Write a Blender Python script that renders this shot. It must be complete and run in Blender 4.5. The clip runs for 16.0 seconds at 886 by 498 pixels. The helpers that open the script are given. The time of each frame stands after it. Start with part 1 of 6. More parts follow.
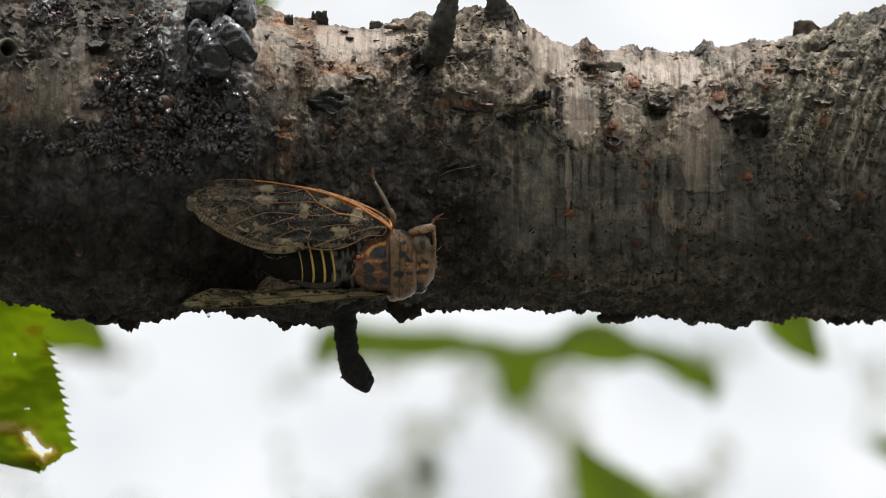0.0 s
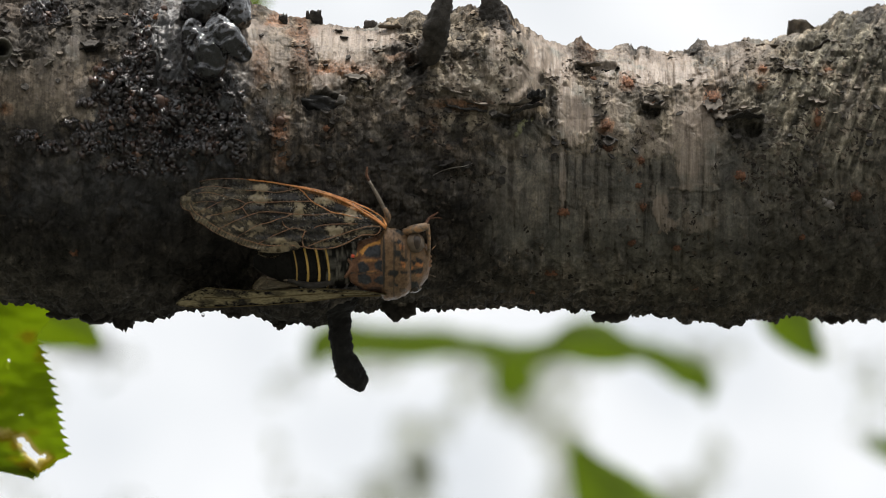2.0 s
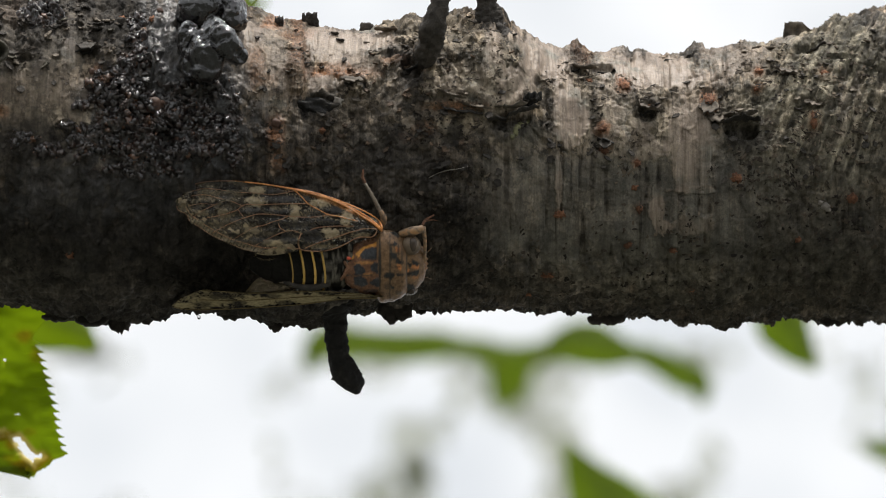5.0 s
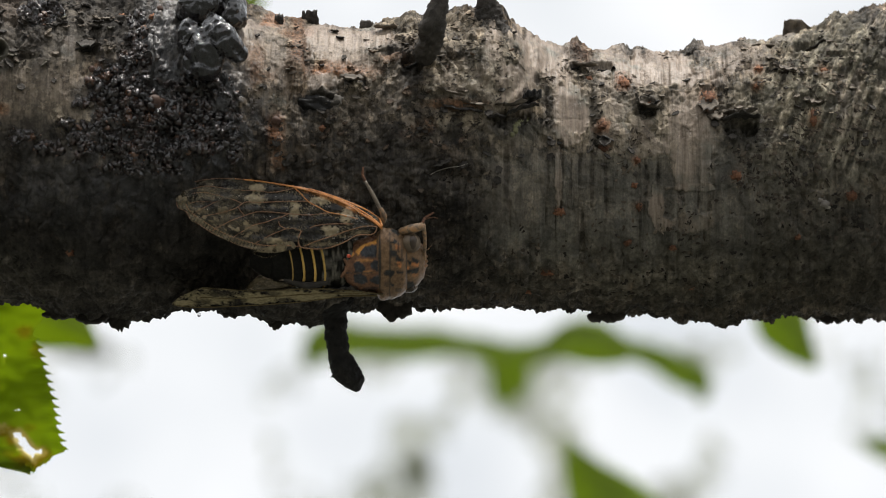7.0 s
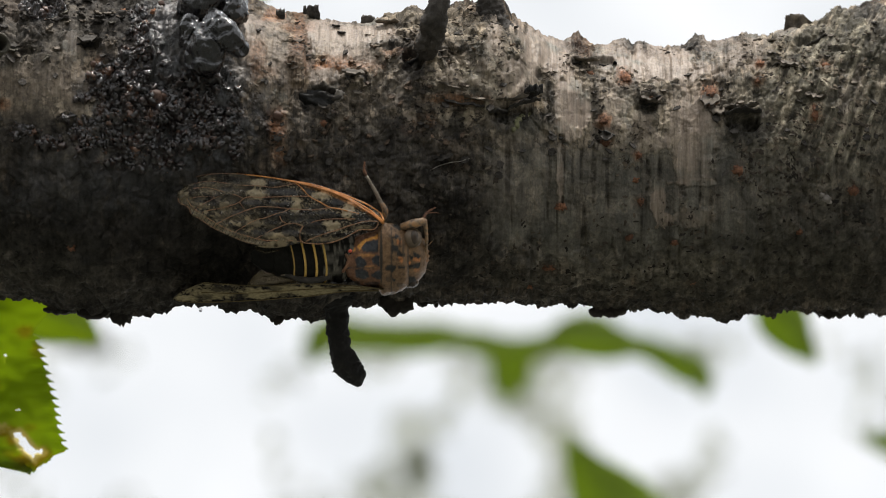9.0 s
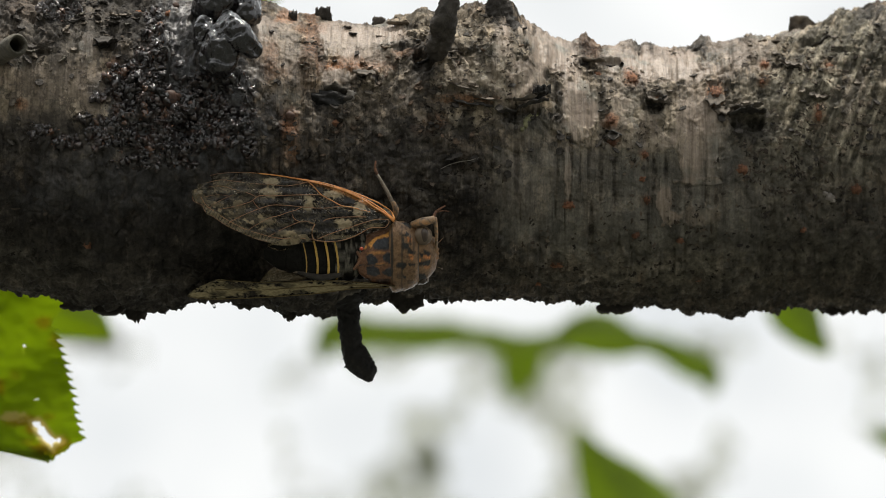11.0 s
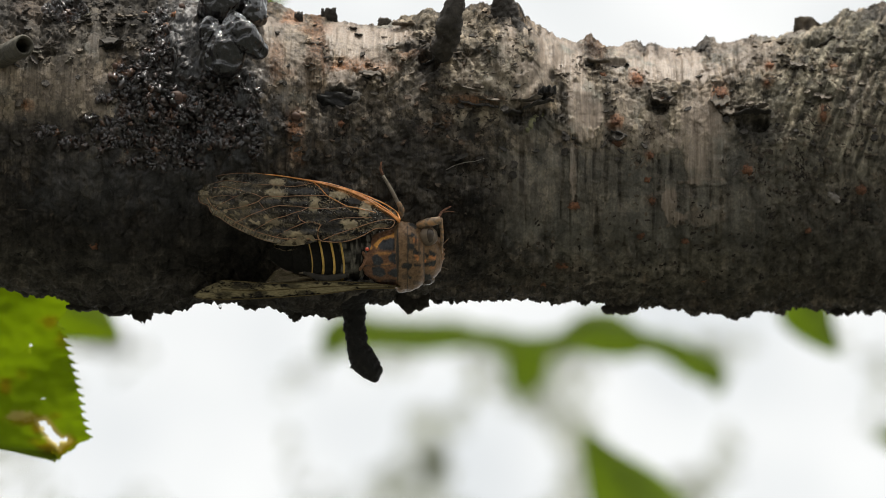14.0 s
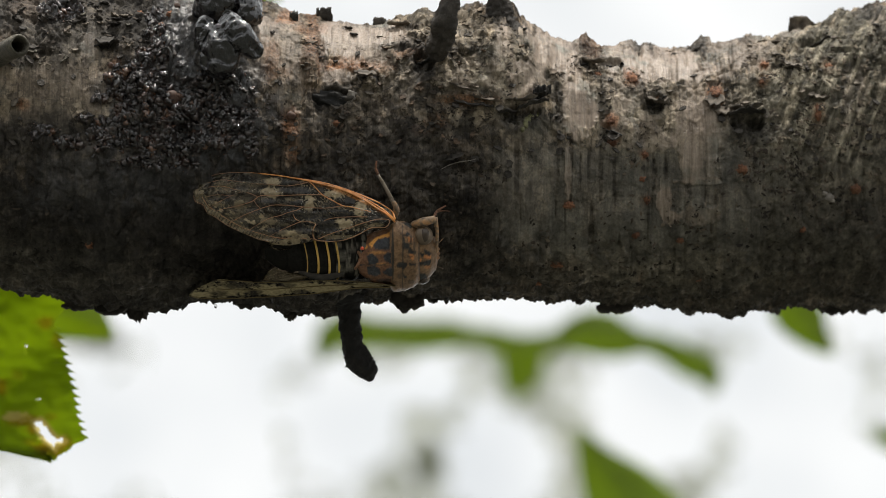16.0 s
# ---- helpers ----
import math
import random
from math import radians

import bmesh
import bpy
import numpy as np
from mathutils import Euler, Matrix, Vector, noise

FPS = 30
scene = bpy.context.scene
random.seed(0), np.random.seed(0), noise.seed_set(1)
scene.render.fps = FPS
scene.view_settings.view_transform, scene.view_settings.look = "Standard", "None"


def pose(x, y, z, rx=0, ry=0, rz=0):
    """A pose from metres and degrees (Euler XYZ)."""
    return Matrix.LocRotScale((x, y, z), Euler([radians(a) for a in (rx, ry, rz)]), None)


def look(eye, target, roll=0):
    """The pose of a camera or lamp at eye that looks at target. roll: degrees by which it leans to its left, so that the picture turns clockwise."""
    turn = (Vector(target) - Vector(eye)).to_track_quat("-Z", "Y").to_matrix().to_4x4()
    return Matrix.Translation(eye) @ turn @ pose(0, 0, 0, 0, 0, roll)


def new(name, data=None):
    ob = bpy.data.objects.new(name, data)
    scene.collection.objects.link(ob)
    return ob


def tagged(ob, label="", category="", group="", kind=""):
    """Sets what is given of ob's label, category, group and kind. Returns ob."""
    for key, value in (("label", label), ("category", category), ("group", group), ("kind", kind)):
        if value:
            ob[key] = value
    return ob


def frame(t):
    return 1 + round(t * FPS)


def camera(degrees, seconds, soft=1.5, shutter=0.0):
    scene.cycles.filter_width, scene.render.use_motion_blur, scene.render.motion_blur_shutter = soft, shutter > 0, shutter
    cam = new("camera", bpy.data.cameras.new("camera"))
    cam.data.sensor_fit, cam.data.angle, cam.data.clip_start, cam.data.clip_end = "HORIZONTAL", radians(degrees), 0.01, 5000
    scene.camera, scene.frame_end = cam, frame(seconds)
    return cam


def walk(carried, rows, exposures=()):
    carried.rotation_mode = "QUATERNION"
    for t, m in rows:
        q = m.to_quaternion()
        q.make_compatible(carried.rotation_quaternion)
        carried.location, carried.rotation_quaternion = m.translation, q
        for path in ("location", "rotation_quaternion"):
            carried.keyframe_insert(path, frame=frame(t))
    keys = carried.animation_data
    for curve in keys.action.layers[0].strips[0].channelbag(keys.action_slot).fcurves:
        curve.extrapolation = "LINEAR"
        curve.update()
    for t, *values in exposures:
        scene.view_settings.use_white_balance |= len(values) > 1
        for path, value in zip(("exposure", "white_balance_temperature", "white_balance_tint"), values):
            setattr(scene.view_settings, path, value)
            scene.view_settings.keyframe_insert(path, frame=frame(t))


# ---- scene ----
# A cicada rests under a cherry branch; the camera looks up at it from below through a long lens.
# The place is laid out in a frame of its own (x along the branch, y away from the camera, z up across
# the branch), which TILT then turns so that the view rises towards the sky.
UNIT = 0.085e-3              # one step of the plan grid at the branch's axis
LENS = 10.0                  # degrees across
DIST = UNIT * 784 / math.tan(radians(LENS / 2))
TILT = Matrix.Translation((0, 0, 1.9)) @ Matrix.Rotation(radians(34), 4, "X")

cam = camera(LENS, 16.0, soft=0.5)
cam.data.dof.use_dof = True
cam.data.dof.focus_distance = DIST - 0.006
cam.data.dof.aperture_fstop = 32.0

# seconds, yaw, pitch, roll in degrees, and millimetres of retreat
PATH = [
    (0.0, 0.0, 0.0, 0.0, 0.03), (0.5, -0.0391, 0.0199, 0.0096, 0.0), (1.0, -0.05, 0.0099, 0.0095, 0.0),
    (1.5, -0.0618, -0.0103, 0.0165, 0.38), (2.0, -0.0633, -0.0097, 0.0207, 0.46), (2.5, -0.061, 0.0113, 0.0234, 0.27),
    (3.0, -0.0615, 0.0195, 0.0134, 0.12), (3.5, -0.0686, 0.0193, 0.0, 0.06), (4.0, -0.0812, 0.0192, 0.0036, 0.11),
    (6.5, -0.124, 0.0001, 0.0221, 0.45), (7.0, -0.1092, -0.0106, 0.0285, 0.68), (7.5, -0.1016, -0.0219, 0.0284, 0.75),
    (8.0, -0.1033, -0.0391, 0.0410, 0.62), (8.5, -0.1036, -0.0581, 0.0444, 0.53), (9.0, -0.0924, -0.0678, 0.0528, 0.57),
    (11.5, 0.0338, -0.0949, 0.031, 14.93), (12.0, 0.033, -0.0833, 0.021, 14.8), (12.5, 0.0445, -0.0769, 0.0206, 15.12),
    (13.0, 0.0544, -0.0864, 0.0188, 15.2), (13.5, 0.0586, -0.0869, 0.032, 15.05), (14.0, 0.081, -0.0865, 0.0384, 14.85),
    (14.5, 0.0909, -0.0883, 0.0321, 14.85), (15.0, 0.0646, -0.087, 0.0256, 15.32), (15.5, 0.041, -0.094, 0.05, 15.7),
    (16.0, 0.0256, -0.0949, 0.0446, 15.53)]


def camera_pose(yaw, pitch, roll, back):
    turn = (Matrix.Rotation(radians(yaw), 4, "Z") @ Matrix.Rotation(radians(pitch), 4, "X")
            @ Matrix.Rotation(radians(roll), 4, "Y") @ Matrix.Rotation(radians(90), 4, "X"))
    return TILT @ Matrix.Translation((0, -DIST - back / 1000, 0)) @ turn


walk(cam, [(t, camera_pose(*row)) for t, *row in PATH], exposures=[(0.0, 0.0, 6500, 10), (9.2, 0.0, 6500, 10), (11.3, 0.0, 6660, 8.5), (14.5, 0.0, 6660, 8.5), (16.0, 0.0, 6620, 9)])

# ---- light: a bright overcast sky, a veiled sun high behind the branch ----
world = bpy.data.worlds.new("overcast_sky")
scene.world = world
world.use_nodes = True
wn, wl = world.node_tree.nodes, world.node_tree.links
wn.clear()
sky = wn.new("ShaderNodeTexSky")
sky.sky_type, sky.sun_disc = "NISHITA", False
sky.sun_elevation, sky.sun_rotation = radians(74), radians(180)
pale = wn.new("ShaderNodeHueSaturation")
pale.inputs["Saturation"].default_value = 0.12
cloud = wn.new("ShaderNodeTexNoise")
cloud.inputs["Scale"].default_value, cloud.inputs["Detail"].default_value = 26.0, 2.0
ramp = wn.new("ShaderNodeValToRGB")
ramp.color_ramp.elements[0].position, ramp.color_ramp.elements[1].position = 0.3, 0.7
ramp.color_ramp.elements[0].color, ramp.color_ramp.elements[1].color = (7.1, 7.45, 7.8, 1), (9.4, 9.55, 9.7, 1)
veil = wn.new("ShaderNodeMix")
veil.data_type = "RGBA"
veil.inputs["Factor"].default_value = 0.85
back = wn.new("ShaderNodeBackground")
back.inputs["Strength"].default_value = 0.12
wout = wn.new("ShaderNodeOutputWorld")
wl.new(sky.outputs[0], pale.inputs["Color"])
wl.new(cloud.outputs[0], ramp.inputs[0])
wl.new(pale.outputs[0], veil.inputs["A"])
wl.new(ramp.outputs[0], veil.inputs["B"])
wl.new(veil.outputs["Result"], back.inputs["Color"])
wl.new(back.outputs[0], wout.inputs["Surface"])

sun = new("sun", bpy.data.lights.new("sun", "SUN"))
sun.data.energy, sun.data.angle, sun.data.color = 4.7, radians(7), (1.0, 0.96, 0.9)
sun.matrix_world = look((0, 0, 0), (-0.14, 0.25, -0.96))


# ---- materials ----
class Mat:
    """A node material with a Principled shader and a few shorthands."""

    def __init__(self, name, rough=0.7, **kw):
        self.m = bpy.data.materials.new(name)
        self.m.use_nodes = True
        self.n, self.l = self.m.node_tree.nodes, self.m.node_tree.links
        self.b = self.n["Principled BSDF"]
        self.out = self.n["Material Output"]
        self.b.inputs["Roughness"].default_value = rough
        for k, v in kw.items():
            self.b.inputs[k.replace("_", " ")].default_value = v
        self.tc = self.n.new("ShaderNodeTexCoord")

    def noise(self, scale, detail=6, rough=0.6, stretch=None, dist=0.0):
        t = self.n.new("ShaderNodeTexNoise")
        t.inputs["Scale"].default_value, t.inputs["Detail"].default_value = scale, detail
        t.inputs["Roughness"].default_value, t.inputs["Distortion"].default_value = rough, dist
        src = self.tc.outputs["Object"]
        if stretch:
            mp = self.n.new("ShaderNodeMapping")
            mp.inputs["Scale"].default_value = stretch
            self.l.new(src, mp.inputs[0])
            src = mp.outputs[0]
        self.l.new(src, t.inputs["Vector"])
        return t.outputs[0]

    def cells(self, scale, feature="F1"):
        t = self.n.new("ShaderNodeTexVoronoi")
        t.feature = feature
        t.inputs["Scale"].default_value = scale
        self.l.new(self.tc.outputs["Object"], t.inputs["Vector"])
        return t.outputs["Distance"]

    def scales(self, size, stretch, wander):
        """A random value for each scale, and the distance to the scale's edge."""
        mp = self.n.new("ShaderNodeMapping")
        mp.inputs["Scale"].default_value = stretch
        nz = self.n.new("ShaderNodeTexNoise")
        nz.inputs["Scale"].default_value, nz.inputs["Detail"].default_value = size * 1.6, 4
        sub = self.n.new("ShaderNodeVectorMath")
        sub.operation = "SUBTRACT"
        sub.inputs[1].default_value = (0.5, 0.5, 0.5)
        mul = self.n.new("ShaderNodeVectorMath")
        mul.operation = "SCALE"
        mul.inputs["Scale"].default_value = wander * 2
        add = self.n.new("ShaderNodeVectorMath")
        self.l.new(self.tc.outputs["Object"], mp.inputs[0])
        self.l.new(self.tc.outputs["Object"], nz.inputs["Vector"])
        self.l.new(nz.outputs["Color"], sub.inputs[0])
        self.l.new(sub.outputs[0], mul.inputs[0])
        self.l.new(mp.outputs[0], add.inputs[0])
        self.l.new(mul.outputs[0], add.inputs[1])
        outs = []
        for feature in ("F1", "DISTANCE_TO_EDGE"):
            t = self.n.new("ShaderNodeTexVoronoi")
            t.feature = feature
            t.inputs["Scale"].default_value = size
            self.l.new(add.outputs[0], t.inputs["Vector"])
            outs.append(t.outputs["Distance"] if feature != "F1" else t.outputs["Color"])
        sep = self.n.new("ShaderNodeSeparateColor")
        self.l.new(outs[0], sep.inputs[0])
        return sep.outputs[0], outs[1]

    def ramp(self, fac, stops):
        r = self.n.new("ShaderNodeValToRGB")
        e = r.color_ramp.elements
        while len(e) < len(stops):
            e.new(0.5)
        for k, (p, c) in enumerate(stops):
            e[k].position = p
            e[k].color = (*c, 1) if isinstance(c, tuple) else (c, c, c, 1)
        self.l.new(fac, r.inputs[0])
        return r.outputs[0]

    def attr(self, name):
        a = self.n.new("ShaderNodeAttribute")
        a.attribute_name = name
        return a.outputs["Fac"]

    def mix(self, fac, a, b, mode="MIX"):
        x = self.n.new("ShaderNodeMix")
        x.data_type, x.blend_type = "RGBA", mode
        for sock, v in (("Factor", fac), ("A", a), ("B", b)):
            if hasattr(v, "links"):
                self.l.new(v, x.inputs[sock])
            elif sock == "Factor":
                x.inputs[sock].default_value = v
            else:
                x.inputs[sock].default_value = (*v, 1) if isinstance(v, tuple) else (v, v, v, 1)
        return x.outputs["Result"]

    def math(self, op, a, b=0.0):
        x = self.n.new("ShaderNodeMath")
        x.operation = op
        for k, v in enumerate((a, b)):
            if hasattr(v, "links"):
                self.l.new(v, x.inputs[k])
            else:
                x.inputs[k].default_value = v
        return x.outputs[0]

    def random(self):
        return self.n.new("ShaderNodeObjectInfo").outputs["Random"]

    def island(self):
        return self.n.new("ShaderNodeNewGeometry").outputs["Random Per Island"]

    def set(self, sock, out):
        self.l.new(out, self.b.inputs[sock])
        return self

    def bump(self, height, strength=0.5, distance=0.0002):
        x = self.n.new("ShaderNodeBump")
        x.inputs["Strength"].default_value, x.inputs["Distance"].default_value = strength, distance
        self.l.new(height, x.inputs["Height"])
        self.l.new(x.outputs[0], self.b.inputs["Normal"])
        return self


def bark_material():
    m = Mat("cherry_bark", 0.8)
    big, mid, fine = m.noise(120, 5), m.noise(480, 7, 0.65), m.noise(2600, 5, 0.7)
    streak = m.noise(900, 4, 0.6, (1.6, 0.12, 0.12))
    thread = m.noise(2600, 3, 0.55, (1.4, 0.06, 0.06))
    # two sizes of scales, wider round the branch than along it, with ragged outlines
    plate, rim = m.scales(560, (1.0, 0.38, 0.38), 0.0009)
    chip, crack = m.scales(1500, (1.0, 0.8, 0.8), 0.0005)
    base = m.ramp(mid, [(0.3, (0.036, 0.030, 0.024)), (0.5, (0.12, 0.098, 0.075)), (0.72, (0.29, 0.245, 0.19))])
    base = m.mix(m.ramp(big, [(0.42, 0.0), (0.62, 0.5)]), base, (0.17, 0.115, 0.068))
    base = m.mix(1.0, base, m.ramp(streak, [(0.3, 0.6), (0.55, 1.0), (0.75, 1.5)]), "MULTIPLY")
    base = m.mix(1.0, base, m.ramp(thread, [(0.36, 0.78), (0.5, 1.0), (0.64, 1.2)]), "MULTIPLY")
    base = m.mix(1.0, base, m.ramp(m.attr("layer"), [(0.0, 0.5), (0.5, 1.0), (1.0, 1.8)]), "MULTIPLY")
    base = m.mix(1.0, base, m.ramp(plate, [(0.0, 0.55), (0.5, 1.0), (1.0, 1.7)]), "MULTIPLY")
    base = m.mix(1.0, base, m.ramp(chip, [(0.0, 0.85), (1.0, 1.17)]), "MULTIPLY")
    base = m.mix(1.0, base, m.ramp(rim, [(0.0, 0.25), (0.10, 1.0)]), "MULTIPLY")
    warm = m.ramp(streak, [(0.3, (0.205, 0.152, 0.112)), (0.55, (0.305, 0.238, 0.182)), (0.75, (0.385, 0.312, 0.248))])
    cool = m.ramp(streak, [(0.3, (0.11, 0.10, 0.078)), (0.55, (0.205, 0.188, 0.148)), (0.75, (0.32, 0.295, 0.24))])
    grey = m.mix(m.ramp(m.noise(160, 4), [(0.52, 0.0), (0.64, 1.0)]), warm, cool)
    grey = m.mix(1.0, grey, m.ramp(thread, [(0.36, 0.8), (0.5, 1.0), (0.62, 1.06)]), "MULTIPLY")
    skin = m.mix(1.0, m.ramp(mid, [(0.3, (0.10, 0.082, 0.057)), (0.5, (0.245, 0.202, 0.143)), (0.7, (0.38, 0.32, 0.235))]), m.ramp(rim, [(0.0, 0.35), (0.08, 1.0)]), "MULTIPLY")
    base = m.mix(m.attr("tan"), base, m.mix(1.0, skin, m.ramp(plate, [(0.0, 0.65), (1.0, 1.35)]), "MULTIPLY"))
    pits = m.noise(330, 6, 0.72, (1.0, 0.8, 0.8))
    base = m.mix(1.0, base, m.ramp(pits, [(0.37, 0.12), (0.43, 1.0)]), "MULTIPLY")
    grey = m.mix(1.0, grey, m.ramp(pits, [(0.31, 0.15), (0.35, 1.0)]), "MULTIPLY")
    col = m.mix(m.attr("peel"), base, grey)
    rust = m.ramp(fine, [(0.35, (0.11, 0.05, 0.022)), (0.65, (0.38, 0.165, 0.072))])
    col = m.mix(m.attr("rust"), col, rust)
    # dark bark colour, which also carries shade painted on the lower side
    soot_shade = m.ramp(mid, [(0.33, (0.024, 0.0212, 0.0185)), (0.5, (0.076, 0.066, 0.055)), (0.7, (0.175, 0.152, 0.125))])
    soot_shade = m.mix(1.0, soot_shade, m.ramp(thread, [(0.36, 0.88), (0.5, 1.0), (0.64, 1.15)]), "MULTIPLY")
    soot_shade = m.mix(1.0, soot_shade, m.ramp(plate, [(0.0, 0.6), (1.0, 1.5)]), "MULTIPLY")
    col = m.mix(m.attr("soot_shade"), col, soot_shade)
    col = m.mix(m.attr("alga"), col, m.ramp(mid, [(0.3, (0.040, 0.0365, 0.026)), (0.5, (0.13, 0.118, 0.085)), (0.72, (0.26, 0.235, 0.175))]))
    smooth = m.ramp(m.noise(420, 4, 0.6, (1.3, 0.14, 0.14)), [(0.3, (0.050, 0.047, 0.039)), (0.5, (0.096, 0.090, 0.075)), (0.72, (0.165, 0.153, 0.127))])
    col = m.mix(m.math("MULTIPLY", m.attr("calm"), 0.72), col, smooth)
    # darkest patches: painted shade together with gum stain
    col = m.mix(m.math("MULTIPLY", m.attr("tar_shade"), 0.78), col, (0.024, 0.0225, 0.021))
    # gum-wet bark, its grey-blue sheen painted into the colour
    col = m.mix(m.math("MULTIPLY", m.attr("wet"), 0.6), col, m.ramp(mid, [(0.35, (0.022, 0.023, 0.026)), (0.68, (0.105, 0.11, 0.12))]))
    col = m.mix(1.0, col, m.ramp(m.attr("comb"), [(0.25, 0.6), (0.5, 1.0), (0.75, 1.7)]), "MULTIPLY")
    blotch = m.ramp(m.noise(250, 6, 0.68), [(0.36, 0.6), (0.5, 1.0), (0.68, 1.3)])
    col = m.mix(1.0, col, m.mix(m.math("MULTIPLY", m.attr("peel"), 0.7), blotch, 1.0), "MULTIPLY")
    grain = m.mix(m.attr("peel"), m.ramp(fine, [(0.3, 0.62), (0.5, 1.0), (0.7, 1.3)]), m.ramp(fine, [(0.25, 0.8), (0.55, 1.0), (0.8, 1.12)]))
    m.set("Base Color", m.mix(1.0, col, grain, "MULTIPLY"))
    dry = m.mix(m.attr("peel"), m.ramp(fine, [(0.3, 0.5), (0.7, 0.85)]), 0.42)
    m.set("Roughness", m.mix(m.attr("wet"), dry, 0.3))
    m.set("Specular IOR Level", m.mix(m.attr("wet"), m.mix(m.attr("tar_shade"), m.mix(m.attr("peel"), 0.18, 0.3), 0.05), 0.42))
    scaly = m.math("ADD", m.math("MULTIPLY", plate, 0.9), m.math("MULTIPLY", chip, 0.45))
    scaly = m.math("MULTIPLY", scaly, m.math("SUBTRACT", 1.0, m.math("MULTIPLY", m.math("MAXIMUM", m.attr("peel"), m.attr("calm")), 0.85)))
    h = m.math("ADD", m.math("MULTIPLY", fine, 0.4), m.math("MULTIPLY", streak, 0.5))
    h = m.math("ADD", h, m.math("MULTIPLY", thread, 0.35))
    h = m.math("ADD", h, m.ramp(pits, [(0.33, 0.0), (0.43, 0.7)]))
    m.bump(m.math("ADD", h, scaly), 1.0, 0.00022)
    return m.m


def simple(name, stops, scale, rough=0.6, bump=0.3, dist=0.0001, vary=True, **kw):
    """A mottled surface; each piece differs a little in tone."""
    m = Mat(name, rough, **kw)
    n = m.noise(scale, 6, 0.65)
    col = m.ramp(n, stops)
    if vary:
        col = m.mix(1.0, col, m.ramp(m.random(), [(0.0, 0.65), (1.0, 1.3)]), "MULTIPLY")
    m.set("Base Color", col)
    if bump:
        m.bump(m.noise(scale * 2.5, 4), bump, dist)
    return m.m


def leaf_material(name, dark, light, glow, veins=True, scale=150, damage=True):
    """A thin leaf that lets light through."""
    m = Mat(name, 0.45)
    n = m.noise(scale, 5)
    col = m.ramp(n, [(0.3, dark), (0.7, light)])
    if damage:
        col = m.mix(m.attr("brown"), col, m.ramp(m.noise(900, 5), [(0.3, (0.07, 0.035, 0.012)), (0.7, (0.27, 0.15, 0.035))]))
        col = m.mix(m.attr("bleached"), col, (0.30, 0.29, 0.27))
    m.set("Base Color", col)
    tr = m.n.new("ShaderNodeBsdfTranslucent")
    tcol = m.mix(1.0, col, glow, "MULTIPLY")
    m.l.new(tcol, tr.inputs["Color"])
    mx = m.n.new("ShaderNodeMixShader")
    mx.inputs[0].default_value = 0.7
    m.l.new(m.b.outputs[0], mx.inputs[1])
    m.l.new(tr.outputs[0], mx.inputs[2])
    m.l.new(mx.outputs[0], m.out.inputs["Surface"])
    m.bump(m.noise(scale * 6, 3), 0.2, 0.00004)
    return m.m


def wing_material(name, gloss, light, rough):
    """Glassy membrane with opaque pale and dark brown mottling; pale also paints its shimmer."""
    m = Mat(name, rough, Specular_IOR_Level=gloss)
    fine = m.noise(1500, 5, 0.7)
    pale = m.ramp(fine, [(0.3, tuple(c * 0.4 for c in light)), (0.7, light)])
    dark = m.ramp(fine, [(0.4, (0.015, 0.0138, 0.0125)), (0.7, (0.055, 0.049, 0.044))])
    m.set("Base Color", m.mix(m.attr("amber"), m.mix(m.attr("pale"), dark, pale), (0.50, 0.20, 0.04)))
    clear = m.n.new("ShaderNodeBsdfTransparent")
    clear.inputs["Color"].default_value = (0.85, 0.82, 0.75, 1)
    mx = m.n.new("ShaderNodeMixShader")
    m.l.new(m.attr("solid"), mx.inputs[0])
    m.l.new(clear.outputs[0], mx.inputs[1])
    m.l.new(m.b.outputs[0], mx.inputs[2])
    m.l.new(mx.outputs[0], m.out.inputs["Surface"])
    m.bump(m.noise(1300, 3), 0.8, 0.00005)
    return m.m


def marked(name, ground, mark, stripe, rough=0.42, scale=900, coat=0.06, gloss=0.22):
    """Cuticle with dark marks and ochre stripes laid out on the mesh."""
    m = Mat(name, rough, Coat_Weight=coat, Coat_Roughness=0.22, Specular_IOR_Level=gloss)
    n = m.noise(scale, 6, 0.7)
    col = m.ramp(n, [(0.32, tuple(c * 0.62 for c in ground)), (0.68, tuple(c * 1.25 for c in ground))])
    col = m.mix(m.attr("stripe"), col, m.ramp(n, [(0.3, tuple(c * 0.6 for c in stripe)), (0.7, stripe)]))
    col = m.mix(m.attr("mark"), col, m.ramp(n, [(0.35, mark), (0.6, tuple(c * 1.7 for c in mark)), (0.74, tuple(c * 4.0 + 0.006 for c in mark))]))
    col = m.mix(1.0, col, m.ramp(m.noise(scale * 3.2, 4, 0.7), [(0.36, 0.72), (0.5, 1.0), (0.68, 1.25)]), "MULTIPLY")
    m.set("Base Color", col)
    m.bump(m.noise(scale * 1.6, 5, 0.65), 1.0, 0.00005)
    return m.m


